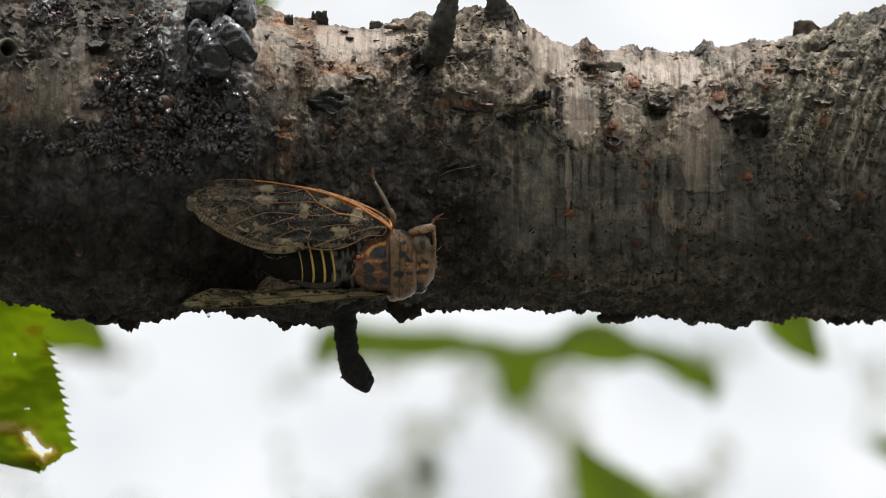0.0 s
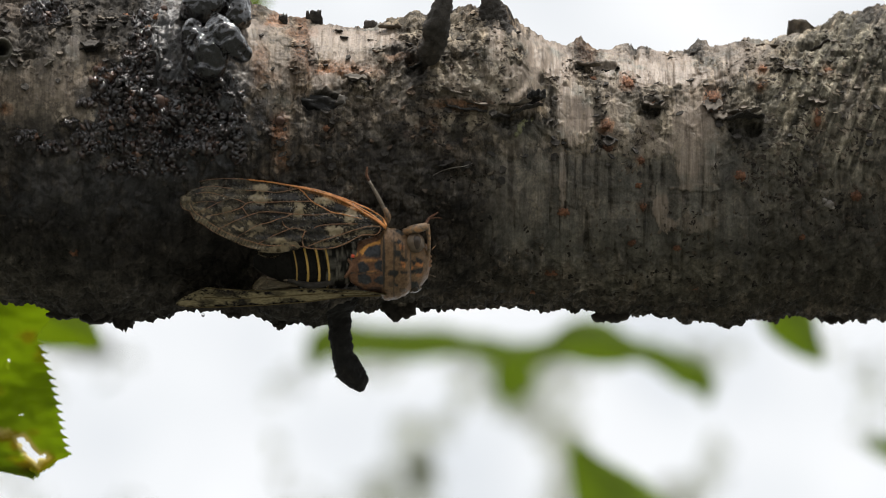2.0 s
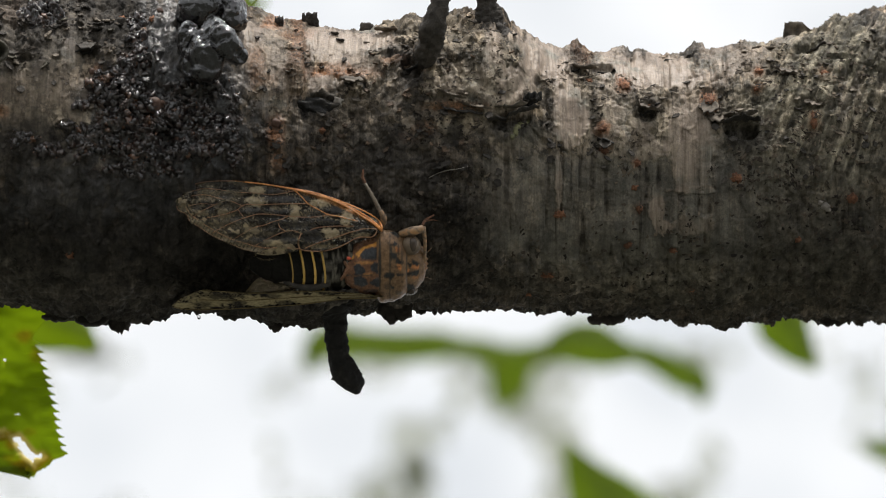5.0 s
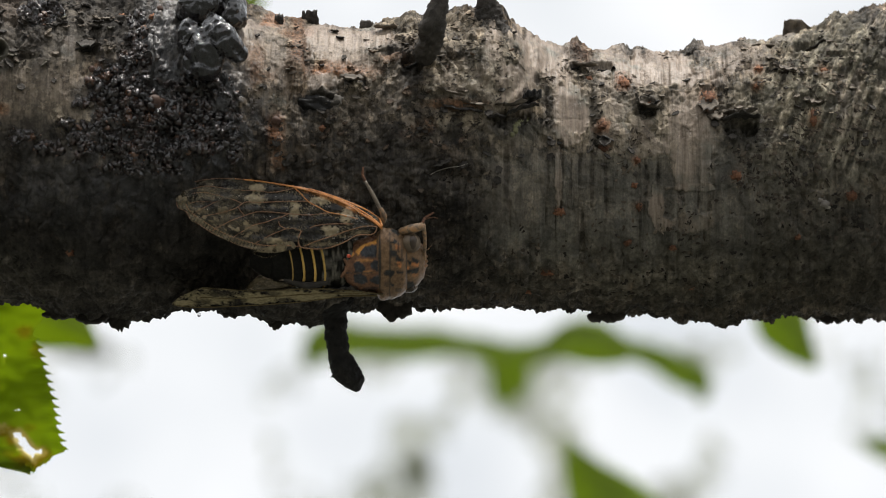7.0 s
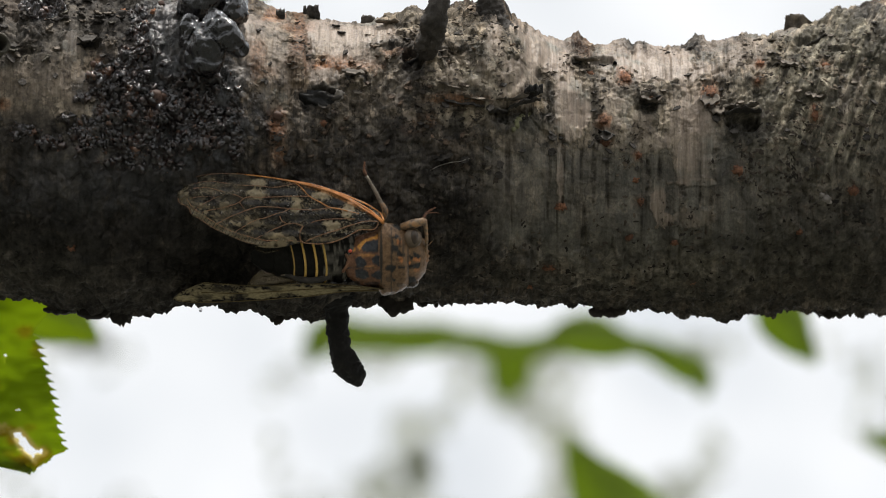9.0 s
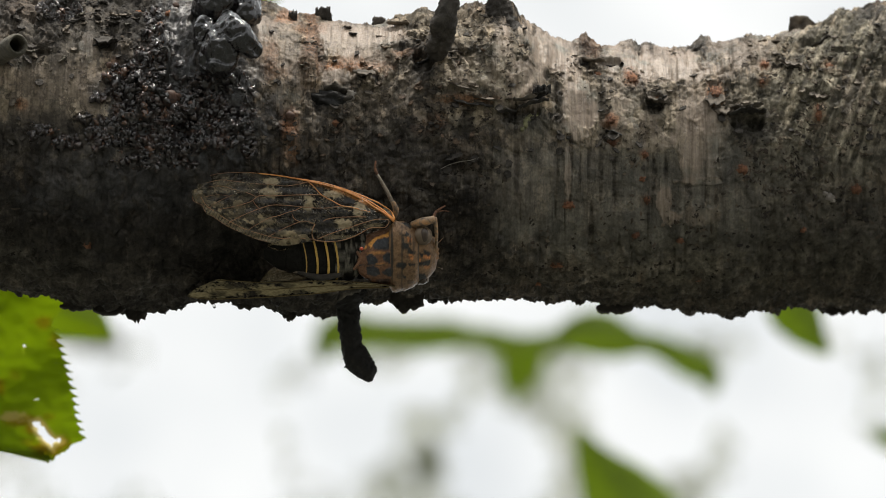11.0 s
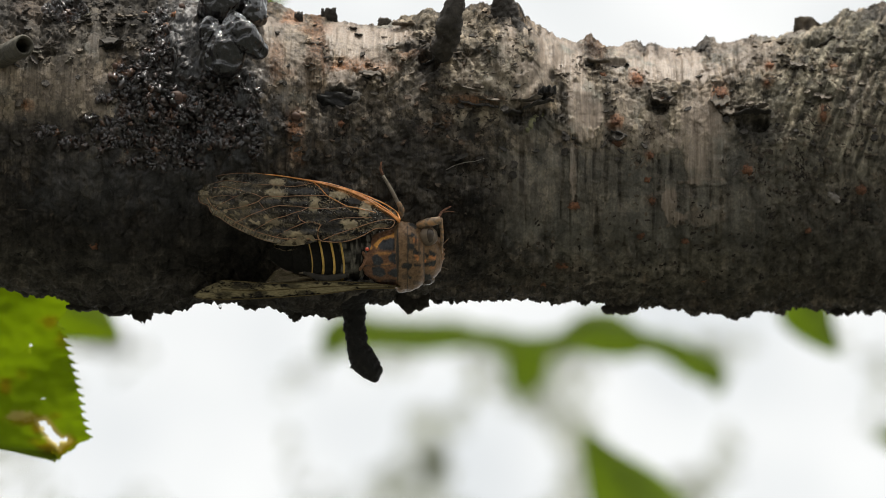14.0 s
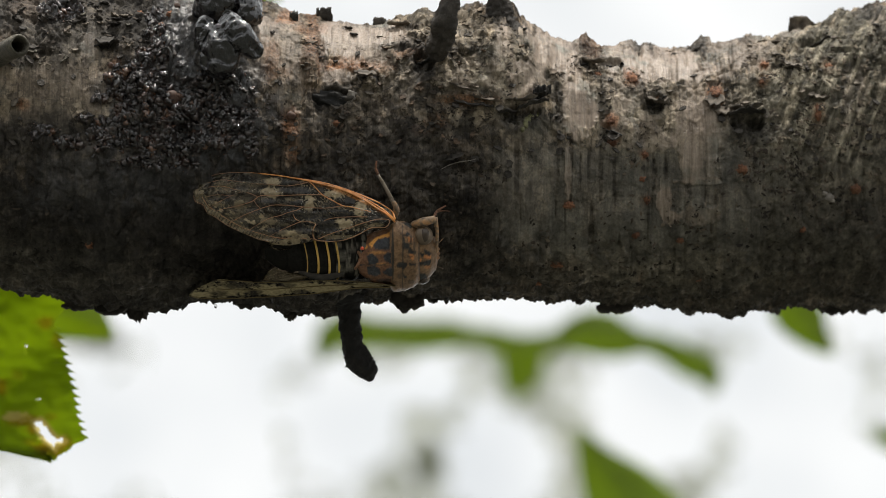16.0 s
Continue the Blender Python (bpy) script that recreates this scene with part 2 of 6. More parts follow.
def frass_material(name, brown):
    """Dark sticky crumbs and crust, brown in places."""
    m = Mat(name, 0.36, Coat_Weight=0.65, Coat_Roughness=0.11, Coat_IOR=1.55, Specular_IOR_Level=0.5)
    n, patch = m.noise(900, 6, 0.7), m.noise(260, 4, 0.6)
    col = m.ramp(n, [(0.35, (0.005, 0.0045, 0.0047)), (0.52, (0.022, 0.016, 0.0145)), (0.72, (0.095, 0.060, 0.048))])
    rusty = m.ramp(n, [(0.3, (0.016, 0.009, 0.007)), (0.7, (0.11, 0.052, 0.030))])
    col = m.mix(m.ramp(patch, [(0.54, 0.0), (0.68, brown)]), col, rusty)
    tone = m.ramp(m.math("MAXIMUM", m.random(), m.island()), [(0.9, 0.0), (0.93, 0.85)]) if brown > 0.7 else 0.0
    col = m.mix(tone, col, m.ramp(n, [(0.3, (0.05, 0.024, 0.015)), (0.7, (0.22, 0.105, 0.055))]))
    m.set("Base Color", col)
    m.bump(m.noise(1500, 3, 0.5), 0.7, 0.00004)
    return m.m


def gum_material():
    """Hardened black gum, red where thin; patches of wrinkled grey film also paint its sheen."""
    m = Mat("dark_gum", 0.26, Specular_IOR_Level=0.22, Coat_Weight=1.0, Coat_Roughness=0.08, Coat_IOR=1.55)
    n, patch = m.noise(700, 6, 0.65), m.noise(230, 4, 0.6)
    col = m.ramp(n, [(0.35, (0.003, 0.0028, 0.003)), (0.6, (0.007, 0.005, 0.005)), (0.8, (0.03, 0.010, 0.008))])
    sheen_film = m.ramp(patch, [(0.50, 0.0), (0.64, 0.32)])
    # bluish grey of the film, with the sky's sheen in its colour
    col = m.mix(sheen_film, col, m.ramp(m.noise(1900, 5, 0.7), [(0.46, (0.004, 0.004, 0.005)), (0.64, (0.085, 0.09, 0.105))]))
    m.set("Base Color", col)
    m.set("Roughness", m.mix(sheen_film, 0.26, 0.38))
    flow = m.noise(1000, 3, 0.5, (1.0, 1.0, 0.55), 0.8)
    m.bump(m.math("ADD", m.math("MULTIPLY", flow, 1.2), m.math("MULTIPLY", m.noise(2100, 3, 0.6), 0.3)), 1.0, 0.00018)
    # the coat follows the coarse folds alone, so that the sky lies on it in patches
    x = m.n.new("ShaderNodeBump")
    x.inputs["Strength"].default_value, x.inputs["Distance"].default_value = 1.0, 0.00024
    m.l.new(flow, x.inputs["Height"])
    m.l.new(x.outputs[0], m.b.inputs["Coat Normal"])
    return m.m


def scurf_material():
    """Loose scales, tan to near black, darker where soot and painted shade darken the bark."""
    m = Mat("bark_scurf", 0.85, Specular_IOR_Level=0.2)
    n = m.noise(1400, 4, 0.65)
    col = m.ramp(m.island(), [(0.0, (0.022, 0.018, 0.014)), (0.4, (0.062, 0.048, 0.035)), (0.75, (0.115, 0.09, 0.064)), (1.0, (0.20, 0.165, 0.12))])
    dark = m.ramp(m.island(), [(0.0, (0.012, 0.0105, 0.009)), (0.6, (0.034, 0.028, 0.023)), (1.0, (0.085, 0.066, 0.05))])
    col = m.mix(m.attr("tone"), col, dark)
    m.set("Base Color", m.mix(1.0, col, m.ramp(n, [(0.3, 0.6), (0.7, 1.3)]), "MULTIPLY"))
    m.bump(n, 0.5, 0.0002)
    return m.m


BARK = bark_material()
FLAKE = simple("bark_scale", [(0.3, (0.03, 0.024, 0.019)), (0.5, (0.11, 0.088, 0.066)), (0.75, (0.27, 0.225, 0.17))], 700, 0.8, 0.8, 0.00016)
PEEL = simple("peeling_grey_bark", [(0.3, (0.13, 0.115, 0.10)), (0.7, (0.36, 0.32, 0.28))], 500, 0.7, 0.4, 0.0002)
RUST = simple("rusty_cork", [(0.3, (0.045, 0.026, 0.017)), (0.48, (0.16, 0.07, 0.036)), (0.75, (0.33, 0.15, 0.075))], 1500, 0.9, 1.0, 0.0003)
BROWN = simple("brown_bark_scale", [(0.3, (0.025, 0.017, 0.012)), (0.5, (0.085, 0.054, 0.033)), (0.75, (0.18, 0.12, 0.075))], 900, 0.8, 0.8, 0.0003)
NEARBLACK = simple("near_black", [(0.3, (0.006, 0.0055, 0.005)), (0.6, (0.016, 0.014, 0.012)), (0.82, (0.05, 0.043, 0.036))], 900, 0.8, 1.0, 0.0003)
TWIG = simple("dead_twig", [(0.3, (0.018, 0.015, 0.012)), (0.6, (0.05, 0.042, 0.034)), (0.8, (0.12, 0.10, 0.08))], 700, 0.85, 1.0, 0.0003)
STUB = simple("weathered_stub", [(0.3, (0.03, 0.027, 0.021)), (0.55, (0.09, 0.08, 0.06)), (0.75, (0.20, 0.175, 0.13))], 600, 0.8, 1.0, 0.0003)
SCURF = scurf_material()
WATER = Mat("water", 0.02, Transmission_Weight=1.0, IOR=1.33).m
GUM = gum_material()
FRASS = frass_material("sticky_frass", 0.8)
CRUST = frass_material("gummy_crust", 0.6)
AMBER = simple("brown_gum_bead", [(0.3, (0.026, 0.013, 0.009)), (0.7, (0.085, 0.043, 0.026))], 900, 0.75, 0.3, 0.0001)
LICHEN = simple("pale_lichen", [(0.3, (0.10, 0.10, 0.05)), (0.7, (0.26, 0.25, 0.13))], 900, 0.9, 0.5)
LEAF = leaf_material("cherry_leaf", (0.175, 0.240, 0.028), (0.195, 0.262, 0.031), (2.2, 2.0, 1.0))
FARLEAF = leaf_material("soft_leaf", (0.15, 0.20, 0.04), (0.20, 0.26, 0.055), (2.1, 2.0, 1.5), damage=False)
# the haze of distance is put into this pale grey leaf colour
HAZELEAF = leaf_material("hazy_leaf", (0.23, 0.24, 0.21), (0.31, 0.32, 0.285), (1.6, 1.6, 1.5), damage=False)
WING = wing_material("wing_membrane", 0.22, (0.57, 0.455, 0.285), 0.32)
WINGEDGE = wing_material("far_wing_membrane", 0.0, (0.52, 0.43, 0.25), 0.95)
VEIN = simple("wing_vein", [(0.3, (0.38, 0.13, 0.025)), (0.7, (0.66, 0.28, 0.07))], 900, 0.4, 0.2)
# near-white, for the specks that stand in for highlights on the wing
GLINT = simple("vein_glint", [(0.3, (0.4, 0.38, 0.34)), (0.7, (0.75, 0.72, 0.66))], 900, 0.2, 0.1)
DULLVEIN = simple("dull_wing_vein", [(0.3, (0.19, 0.09, 0.042)), (0.7, (0.36, 0.185, 0.092))], 900, 0.5, 0.2)
PALEVEIN = simple("pale_wing_vein", [(0.3, (0.11, 0.08, 0.04)), (0.7, (0.20, 0.155, 0.08))], 900, 0.8, 0.2, Specular_IOR_Level=0.1)
THORAX = marked("patterned_thorax", (0.20, 0.10, 0.056), (0.030, 0.031, 0.034), (0.90, 0.42, 0.10))
COLLAR = marked("olive_brown_pronotum", (0.235, 0.14, 0.075), (0.022, 0.0215, 0.02), (0.62, 0.25, 0.09))
ABDOMEN = marked("black_abdomen", (0.016, 0.015, 0.013), (0.012, 0.012, 0.012), (0.22, 0.20, 0.165), 0.6, coat=0.0, gloss=0.05)
RING = simple("ochre_band", [(0.3, (0.50, 0.29, 0.06)), (0.7, (0.80, 0.52, 0.14))], 900, 0.5, 0.2)
EYE = simple("compound_eye", [(0.3, (0.03, 0.021, 0.015)), (0.7, (0.075, 0.053, 0.037))], 500, 0.22, 0.05, Specular_IOR_Level=0.4)
RIM = simple("eye_rim", [(0.3, (0.085, 0.06, 0.038)), (0.7, (0.165, 0.12, 0.08))], 700, 0.4, 0.2, 0.0001, Specular_IOR_Level=0.35)
LEG = simple("leg_cuticle", [(0.36, (0.06, 0.042, 0.03)), (0.5, (0.22, 0.145, 0.085)), (0.68, (0.46, 0.22, 0.075))], 1300, 0.45, 0.5, 0.00005)
SHIN = simple("pale_tibia", [(0.3, (0.11, 0.08, 0.055)), (0.7, (0.34, 0.27, 0.20))], 1500, 0.5, 0.3)
RED = simple("scarlet_bead", [(0.3, (0.42, 0.05, 0.02)), (0.7, (0.62, 0.10, 0.04))], 900, 0.3, 0.1)
GRASS = simple("dim_grass", [(0.3, (0.040, 0.043, 0.036)), (0.7, (0.095, 0.097, 0.084))], 3, 0.9, 0.3, 0.02)


# ---- helpers for building ----
def spot(u, v, y=0.0):
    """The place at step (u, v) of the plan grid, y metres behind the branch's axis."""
    k = UNIT * (1 + y / DIST)
    return Vector(((u - 784) * k, y, (441 - v) * k))


def thing(name, base, label, category, group="", kind=""):
    ob = new(name)
    ob.empty_display_size = 0.005
    ob.matrix_world = TILT @ Matrix.Translation(base)
    ob["base"] = tuple(base)
    return tagged(ob, label, category, group, kind)


def home(ob):
    while ob.parent:
        ob = ob.parent
    return Vector(ob["base"])


def mesh_of(name, verts, faces, material, smooth=True, attrs=None):
    me = bpy.data.meshes.new(name)
    me.from_pydata([tuple(v) for v in verts], [], faces)
    me.materials.append(material)
    me.polygons.foreach_set("use_smooth", [smooth] * len(me.polygons))
    for key, values in (attrs or {}).items():
        me.attributes.new(key, "FLOAT", "POINT").data.foreach_set("value", np.asarray(values, dtype=np.float32))
    me.update()
    return me


def part(name, shape, material, parent, label="", smooth=True, attrs=None):
    """Link (verts, faces) in the place's frame as one mesh under a thing or a part."""
    verts, faces = shape
    off = home(parent)
    verts = [Vector(v) - off for v in verts]
    ob = new(name, mesh_of(name, verts, faces, material, smooth, attrs))
    ob.parent = parent
    return tagged(ob, label)


def lattice(ix, iy, iz, seed):
    h = (ix * 374761393 + iy * 668265263 + iz * 2147483647 + seed * 974634777) & 0xFFFFFFFF
    h = ((h ^ (h >> 13)) * 1274126177) & 0xFFFFFFFF
    return ((h ^ (h >> 16)) & 0xFFFF) / 65535.0


def vnoise(x, y, z=0.0, seed=0):
    """Smooth value noise from 0 to 1 on arrays."""
    x, y, z = np.broadcast_arrays(np.asarray(x, float), np.asarray(y, float), np.asarray(z, float))
    fx, fy, fz = np.floor(x), np.floor(y), np.floor(z)
    ix, iy, iz = fx.astype(np.int64), fy.astype(np.int64), fz.astype(np.int64)
    tx, ty, tz = [t * t * (3 - 2 * t) for t in (x - fx, y - fy, z - fz)]
    out = 0.0
    for a in (0, 1):
        for b in (0, 1):
            for c in (0, 1):
                w = (tx if a else 1 - tx) * (ty if b else 1 - ty) * (tz if c else 1 - tz)
                out = out + w * lattice(ix + a, iy + b, iz + c, seed)
    return out


def fbm(x, y, z=0.0, octaves=4, seed=0, gain=0.5):
    total, amp, norm = 0.0, 1.0, 0.0
    for k in range(octaves):
        total = total + amp * vnoise(np.asarray(x) * 2 ** k, np.asarray(y) * 2 ** k, np.asarray(z) * 2 ** k, seed + k * 17)
        norm += amp
        amp *= gain
    return total / norm


def cellular(x, y, seed=0):
    """Distance to the nearest and second nearest of scattered points, and the nearest one's random value."""
    x, y = np.asarray(x, float), np.asarray(y, float)
    ix, iy = np.floor(x).astype(np.int64), np.floor(y).astype(np.int64)
    d1, d2, val = np.full(x.shape, 9.0), np.full(x.shape, 9.0), np.zeros(x.shape)
    for a in (-1, 0, 1):
        for b in (-1, 0, 1):
            cx, cy = ix + a, iy + b
            px, py = cx + lattice(cx, cy, cx * 0, seed), cy + lattice(cx, cy, cx * 0 + 1, seed)
            d = np.hypot(px - x, py - y)
            near = d < d1
            d2 = np.where(near, d1, np.minimum(d2, d))
            val = np.where(near, lattice(cx, cy, cx * 0 + 2, seed), val)
            d1 = np.where(near, d, d1)
    return d1, d2, val


def smoothstep(a, b, x):
    t = np.clip((np.asarray(x, float) - a) / (b - a), 0, 1)
    return t * t * (3 - 2 * t)


def blobs(u, v, rows, edge=0.35, wobble=None):
    """1 inside the ellipses (u, v, half width, half height, weight), 0 outside."""
    out = np.zeros(np.shape(u))
    for cu, cv, ru, rv, w in rows:
        d = np.hypot((u - cu) / ru, (v - cv) / rv)
        if wobble is not None:
            d = d + wobble
        out = np.maximum(out, w * (1 - smoothstep(1 - edge, 1 + edge, d)))
    return out


def inside(u, v, outline, soft=1.0):
    """1 inside a closed outline, with an edge that is soft steps wide."""
    p = np.array(outline, float)
    q = np.roll(p, -1, axis=0)
    odd, near = np.zeros(np.shape(u), bool), np.full(np.shape(u), 1e9)
    for (ax, ay), (bx, by) in zip(p, q):
        odd ^= ((ay > v) != (by > v)) & (u < (bx - ax) * (v - ay) / (by - ay + 1e-12) + ax)
        t = np.clip(((u - ax) * (bx - ax) + (v - ay) * (by - ay)) / ((bx - ax) ** 2 + (by - ay) ** 2 + 1e-12), 0, 1)
        near = np.minimum(near, np.hypot(u - ax - t * (bx - ax), v - ay - t * (by - ay)))
    return smoothstep(-soft, soft, np.where(odd, near, -near))


def curve_of(points):
    """A smooth function through a few (x, y) points."""
    xs, ys = np.array(points, float).T
    slope = np.gradient(ys, xs)

    def f(x):
        x = np.clip(np.asarray(x, float), xs[0], xs[-1])
        k = np.clip(np.searchsorted(xs, x) - 1, 0, len(xs) - 2)
        h = xs[k + 1] - xs[k]
        t = (x - xs[k]) / h
        return ((2 * t ** 3 - 3 * t ** 2 + 1) * ys[k] + (t ** 3 - 2 * t ** 2 + t) * h * slope[k]
                + (-2 * t ** 3 + 3 * t ** 2) * ys[k + 1] + (t ** 3 - t ** 2) * h * slope[k + 1])
    return f


def grid_faces(rows, cols, wrap=False, flip=False):
    out = []
    for i in range(rows - 1):
        for j in range(cols if wrap else cols - 1):
            k = (j + 1) % cols
            q = (i * cols + j, i * cols + k, (i + 1) * cols + k, (i + 1) * cols + j)
            out.append(q[::-1] if flip else q)
    return out


def tube(points, radii, sides=8, rough=0.0, seed=0, capped=True):
    """A round bar along points, its radius given at each of them."""
    pts = [Vector(p) for p in points]
    if not hasattr(radii, "__len__"):
        radii = [radii] * len(pts)
    verts, up = [], Vector((0.13, -0.9, 0.4))
    for i, p in enumerate(pts):
        d = (pts[min(i + 1, len(pts) - 1)] - pts[max(i - 1, 0)]).normalized()
        a = d.cross(up)
        if a.length < 1e-6:
            a = d.orthogonal()
        a.normalize()
        b = d.cross(a)
        for k in range(sides):
            t = 2 * math.pi * k / sides
            q = a * math.cos(t) + b * math.sin(t)
            r = radii[i]
            if rough:
                r *= 1 + rough * (0.5 * noise.noise((p + q * r) * 420 + Vector((seed, 0, 0))) + 0.35 * noise.noise((p + q * r) * 1500) + 0.3 * noise.noise((p + q * r) * 3600))
            verts.append(p + q * r)
    faces = grid_faces(len(pts), sides, wrap=True)
    if capped:
        faces.append(tuple(range(sides))[::-1])
        faces.append(tuple(range(len(verts) - sides, len(verts))))
    return verts, faces


def smooth_line(points, n):
    """n points on a smooth line through the given ones."""
    arr = np.array([tuple(p) for p in points], float)
    t = np.concatenate([[0], np.cumsum(np.linalg.norm(np.diff(arr, axis=0), axis=1))])
    fs = [curve_of(list(zip(t, arr[:, k]))) for k in range(arr.shape[1])]
    return [Vector([float(f(s)) for f in fs]) for s in np.linspace(0, t[-1], n)]


def lump(centre, size, seed=0, rings=7, sides=10, rough=0.3, freq=1.6):
    """A knobbly round mass; size gives its three half axes."""
    verts, c, s = [], Vector(centre), Vector(size)
    for i in range(rings + 1):
        f = math.pi * i / rings
        for k in range(sides):
            t = 2 * math.pi * k / sides
            q = Vector((math.sin(f) * math.cos(t), math.sin(f) * math.sin(t), math.cos(f)))
            r = 1 + rough * noise.noise(q * freq + Vector((seed * 7.3, seed * 1.7, 0)))
            verts.append(c + Vector((q.x * s.x, q.y * s.y, q.z * s.z)) * r)
    return verts, grid_faces(rings + 1, sides, wrap=True, flip=True)


def joined(shapes):
    verts, faces = [], []
    for vs, fs in shapes:
        n = len(verts)
        verts += list(vs)
        faces += [tuple(i + n for i in f) for f in fs]
    return verts, faces


def sheet(fn, nu, nv, thick, normal=Vector((0, -1, 0))):
    """A thin plate through fn(a, b), a and b from 0 to 1, with real thickness."""
    top = [fn(i / (nu - 1), j / (nv - 1)) for i in range(nu) for j in range(nv)]
    n = nu * nv
    verts = [Vector(p) + normal * thick / 2 for p in top] + [Vector(p) - normal * thick / 2 for p in top]
    faces = grid_faces(nu, nv) + [tuple(i + n for i in f[::-1]) for f in grid_faces(nu, nv)]
    rim = ([j for j in range(nv)] + [i * nv + nv - 1 for i in range(1, nu)]
           + [(nu - 1) * nv + j for j in range(nv - 2, -1, -1)] + [i * nv for i in range(nu - 2, 0, -1)])
    for a, b in zip(rim, rim[1:] + rim[:1]):
        faces.append((b, a, a + n, b + n))
    return verts, faces


# ---- ground, far below the view ----
def build_ground():
    n, verts = 40, []
    for i in range(n + 1):
        for j in range(n + 1):
            x, y = [((k / n) * 2 - 1) for k in (i, j)]
            x, y = 600 * x * abs(x), 600 * y * abs(y)
            verts.append((x, y, 0.04 * noise.noise((x * 0.4, y * 0.4, 0))))
    ob = new("ground", mesh_of("ground", verts, grid_faces(n + 1, n + 1, flip=True), GRASS))
    tagged(ob, "shaded grassy ground beneath the tree", "ground", kind="structure")


build_ground()


# ---- the branch ----
TOP_EDGE = curve_of([(-300, -40), (0, -30), (250, -18), (430, 2), (520, 34), (600, 46), (660, 50), (700, 43), (740, 32), (780, 24),
                     (830, 18), (885, 17), (920, 36), (945, 56), (990, 75), (1120, 91), (1200, 91), (1290, 82), (1400, 62), (1480, 40), (1568, 7), (1900, -60)])
LOW_EDGE = curve_of([(-300, 515), (0, 530), (100, 552), (200, 570), (300, 559), (370, 553), (430, 553), (500, 569), (570, 573), (640, 551),
                     (700, 548), (780, 543), (900, 548), (1000, 552), (1100, 559), (1200, 564), (1300, 573), (1400, 565), (1500, 567), (1900, 578)])
# patches of the bark on the plan grid: centre, half width, half height, weight
PEELED = [(1028, 200, 34, 56, .95), (1100, 215, 26, 44, .55), (930, 165, 36, 46, .75), (1140, 250, 30, 40, .5), (850, 150, 60, 46, .4), (60, 150, 110, 46, .35), (995, 110, 36, 44, .95), (1000, 80, 40, 14, .9), (1030, 195, 34, 50, .6), (1100, 108, 36, 24, .8), (1175, 128, 80, 32, 1), (1105, 180, 34, 50, .35), (1225, 195, 40, 40, .3),
          (1240, 262, 40, 80, .75), (1180, 365, 12, 40, 1), (1192, 398, 18, 12, 1), (1250, 334, 44, 7, 1), (1225, 305, 22, 34, .9), (1245, 395, 36, 16, .7), (955, 115, 14, 50, .8), (930, 75, 14, 26, .6), (890, 85, 14, 40, .7),
          (610, 76, 52, 34, .95), (670, 72, 46, 22, .95), (480, 105, 44, 80, .4), (450, 60, 30, 40, .8), (590, 145, 40, 16, .7), (500, 170, 30, 40, .45), (140, 95, 18, 26, .6), (145, 160, 28, 56, .4), (60, 190, 70, 36, .2),
          (1290, 110, 40, 36, .6), (1340, 100, 40, 40, .5), (1410, 70, 30, 10, .7), (1510, 190, 10, 60, .4), (1535, 180, 8, 60, .4), (930, 320, 60, 80, .3), (1050, 330, 30, 80, .2), (325, 62, 34, 50, .2), (640, 110, 50, 30, .6),
          (930, 155, 30, 40, .6), (890, 130, 24, 46, .4), (1145, 262, 36, 22, .5), (1006, 318, 7, 52, .9), (65, 460, 12, 40, .25)]
# dark bark, with shade painted under flakes, in hollows and along the underside
SOOT_SHADED = [(1114, 92, 28, 9, .95), (1150, 98, 16, 8, .7), (1248, 92, 16, 8, .8), (1510, 44, 36, 14, .7), (548, 100, 14, 46, .55), (565, 112, 8, 40, .7), (1470, 440, 200, 100, .75), (1220, 480, 420, 60, .6), (1400, 350, 160, 60, .4), (50, 255, 110, 44, .7), (100, 262, 170, 50, .6), (190, 60, 60, 50, .8), (180, 290, 230, 50, .8), (325, 62, 40, 56, .6), (380, 540, 420, 90, .97), (100, 500, 240, 80, .9), (320, 205, 130, 110, .75), (100, 430, 230, 150, .85), (420, 450, 480, 170, .9), (720, 330, 140, 140, .85), (1200, 590, 560, 130, .45), (880, 480, 150, 130, .25),
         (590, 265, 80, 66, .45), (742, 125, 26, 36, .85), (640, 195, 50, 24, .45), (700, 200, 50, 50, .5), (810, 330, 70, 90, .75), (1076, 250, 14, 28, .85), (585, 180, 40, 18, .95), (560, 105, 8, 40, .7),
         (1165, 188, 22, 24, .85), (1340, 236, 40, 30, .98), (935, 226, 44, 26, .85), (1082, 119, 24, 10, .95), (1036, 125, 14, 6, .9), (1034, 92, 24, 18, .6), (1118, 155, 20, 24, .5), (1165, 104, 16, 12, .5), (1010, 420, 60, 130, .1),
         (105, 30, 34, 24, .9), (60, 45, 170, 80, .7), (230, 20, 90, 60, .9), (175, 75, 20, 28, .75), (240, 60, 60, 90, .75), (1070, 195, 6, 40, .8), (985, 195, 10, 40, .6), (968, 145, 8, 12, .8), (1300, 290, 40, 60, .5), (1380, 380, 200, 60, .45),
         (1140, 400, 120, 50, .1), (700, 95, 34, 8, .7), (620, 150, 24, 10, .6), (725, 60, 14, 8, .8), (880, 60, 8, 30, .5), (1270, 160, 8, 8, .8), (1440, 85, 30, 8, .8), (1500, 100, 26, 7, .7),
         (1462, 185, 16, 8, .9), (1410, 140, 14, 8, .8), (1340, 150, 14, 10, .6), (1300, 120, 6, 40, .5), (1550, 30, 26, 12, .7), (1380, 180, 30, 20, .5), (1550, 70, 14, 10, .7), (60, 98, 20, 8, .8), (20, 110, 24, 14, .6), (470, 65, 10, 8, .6)]
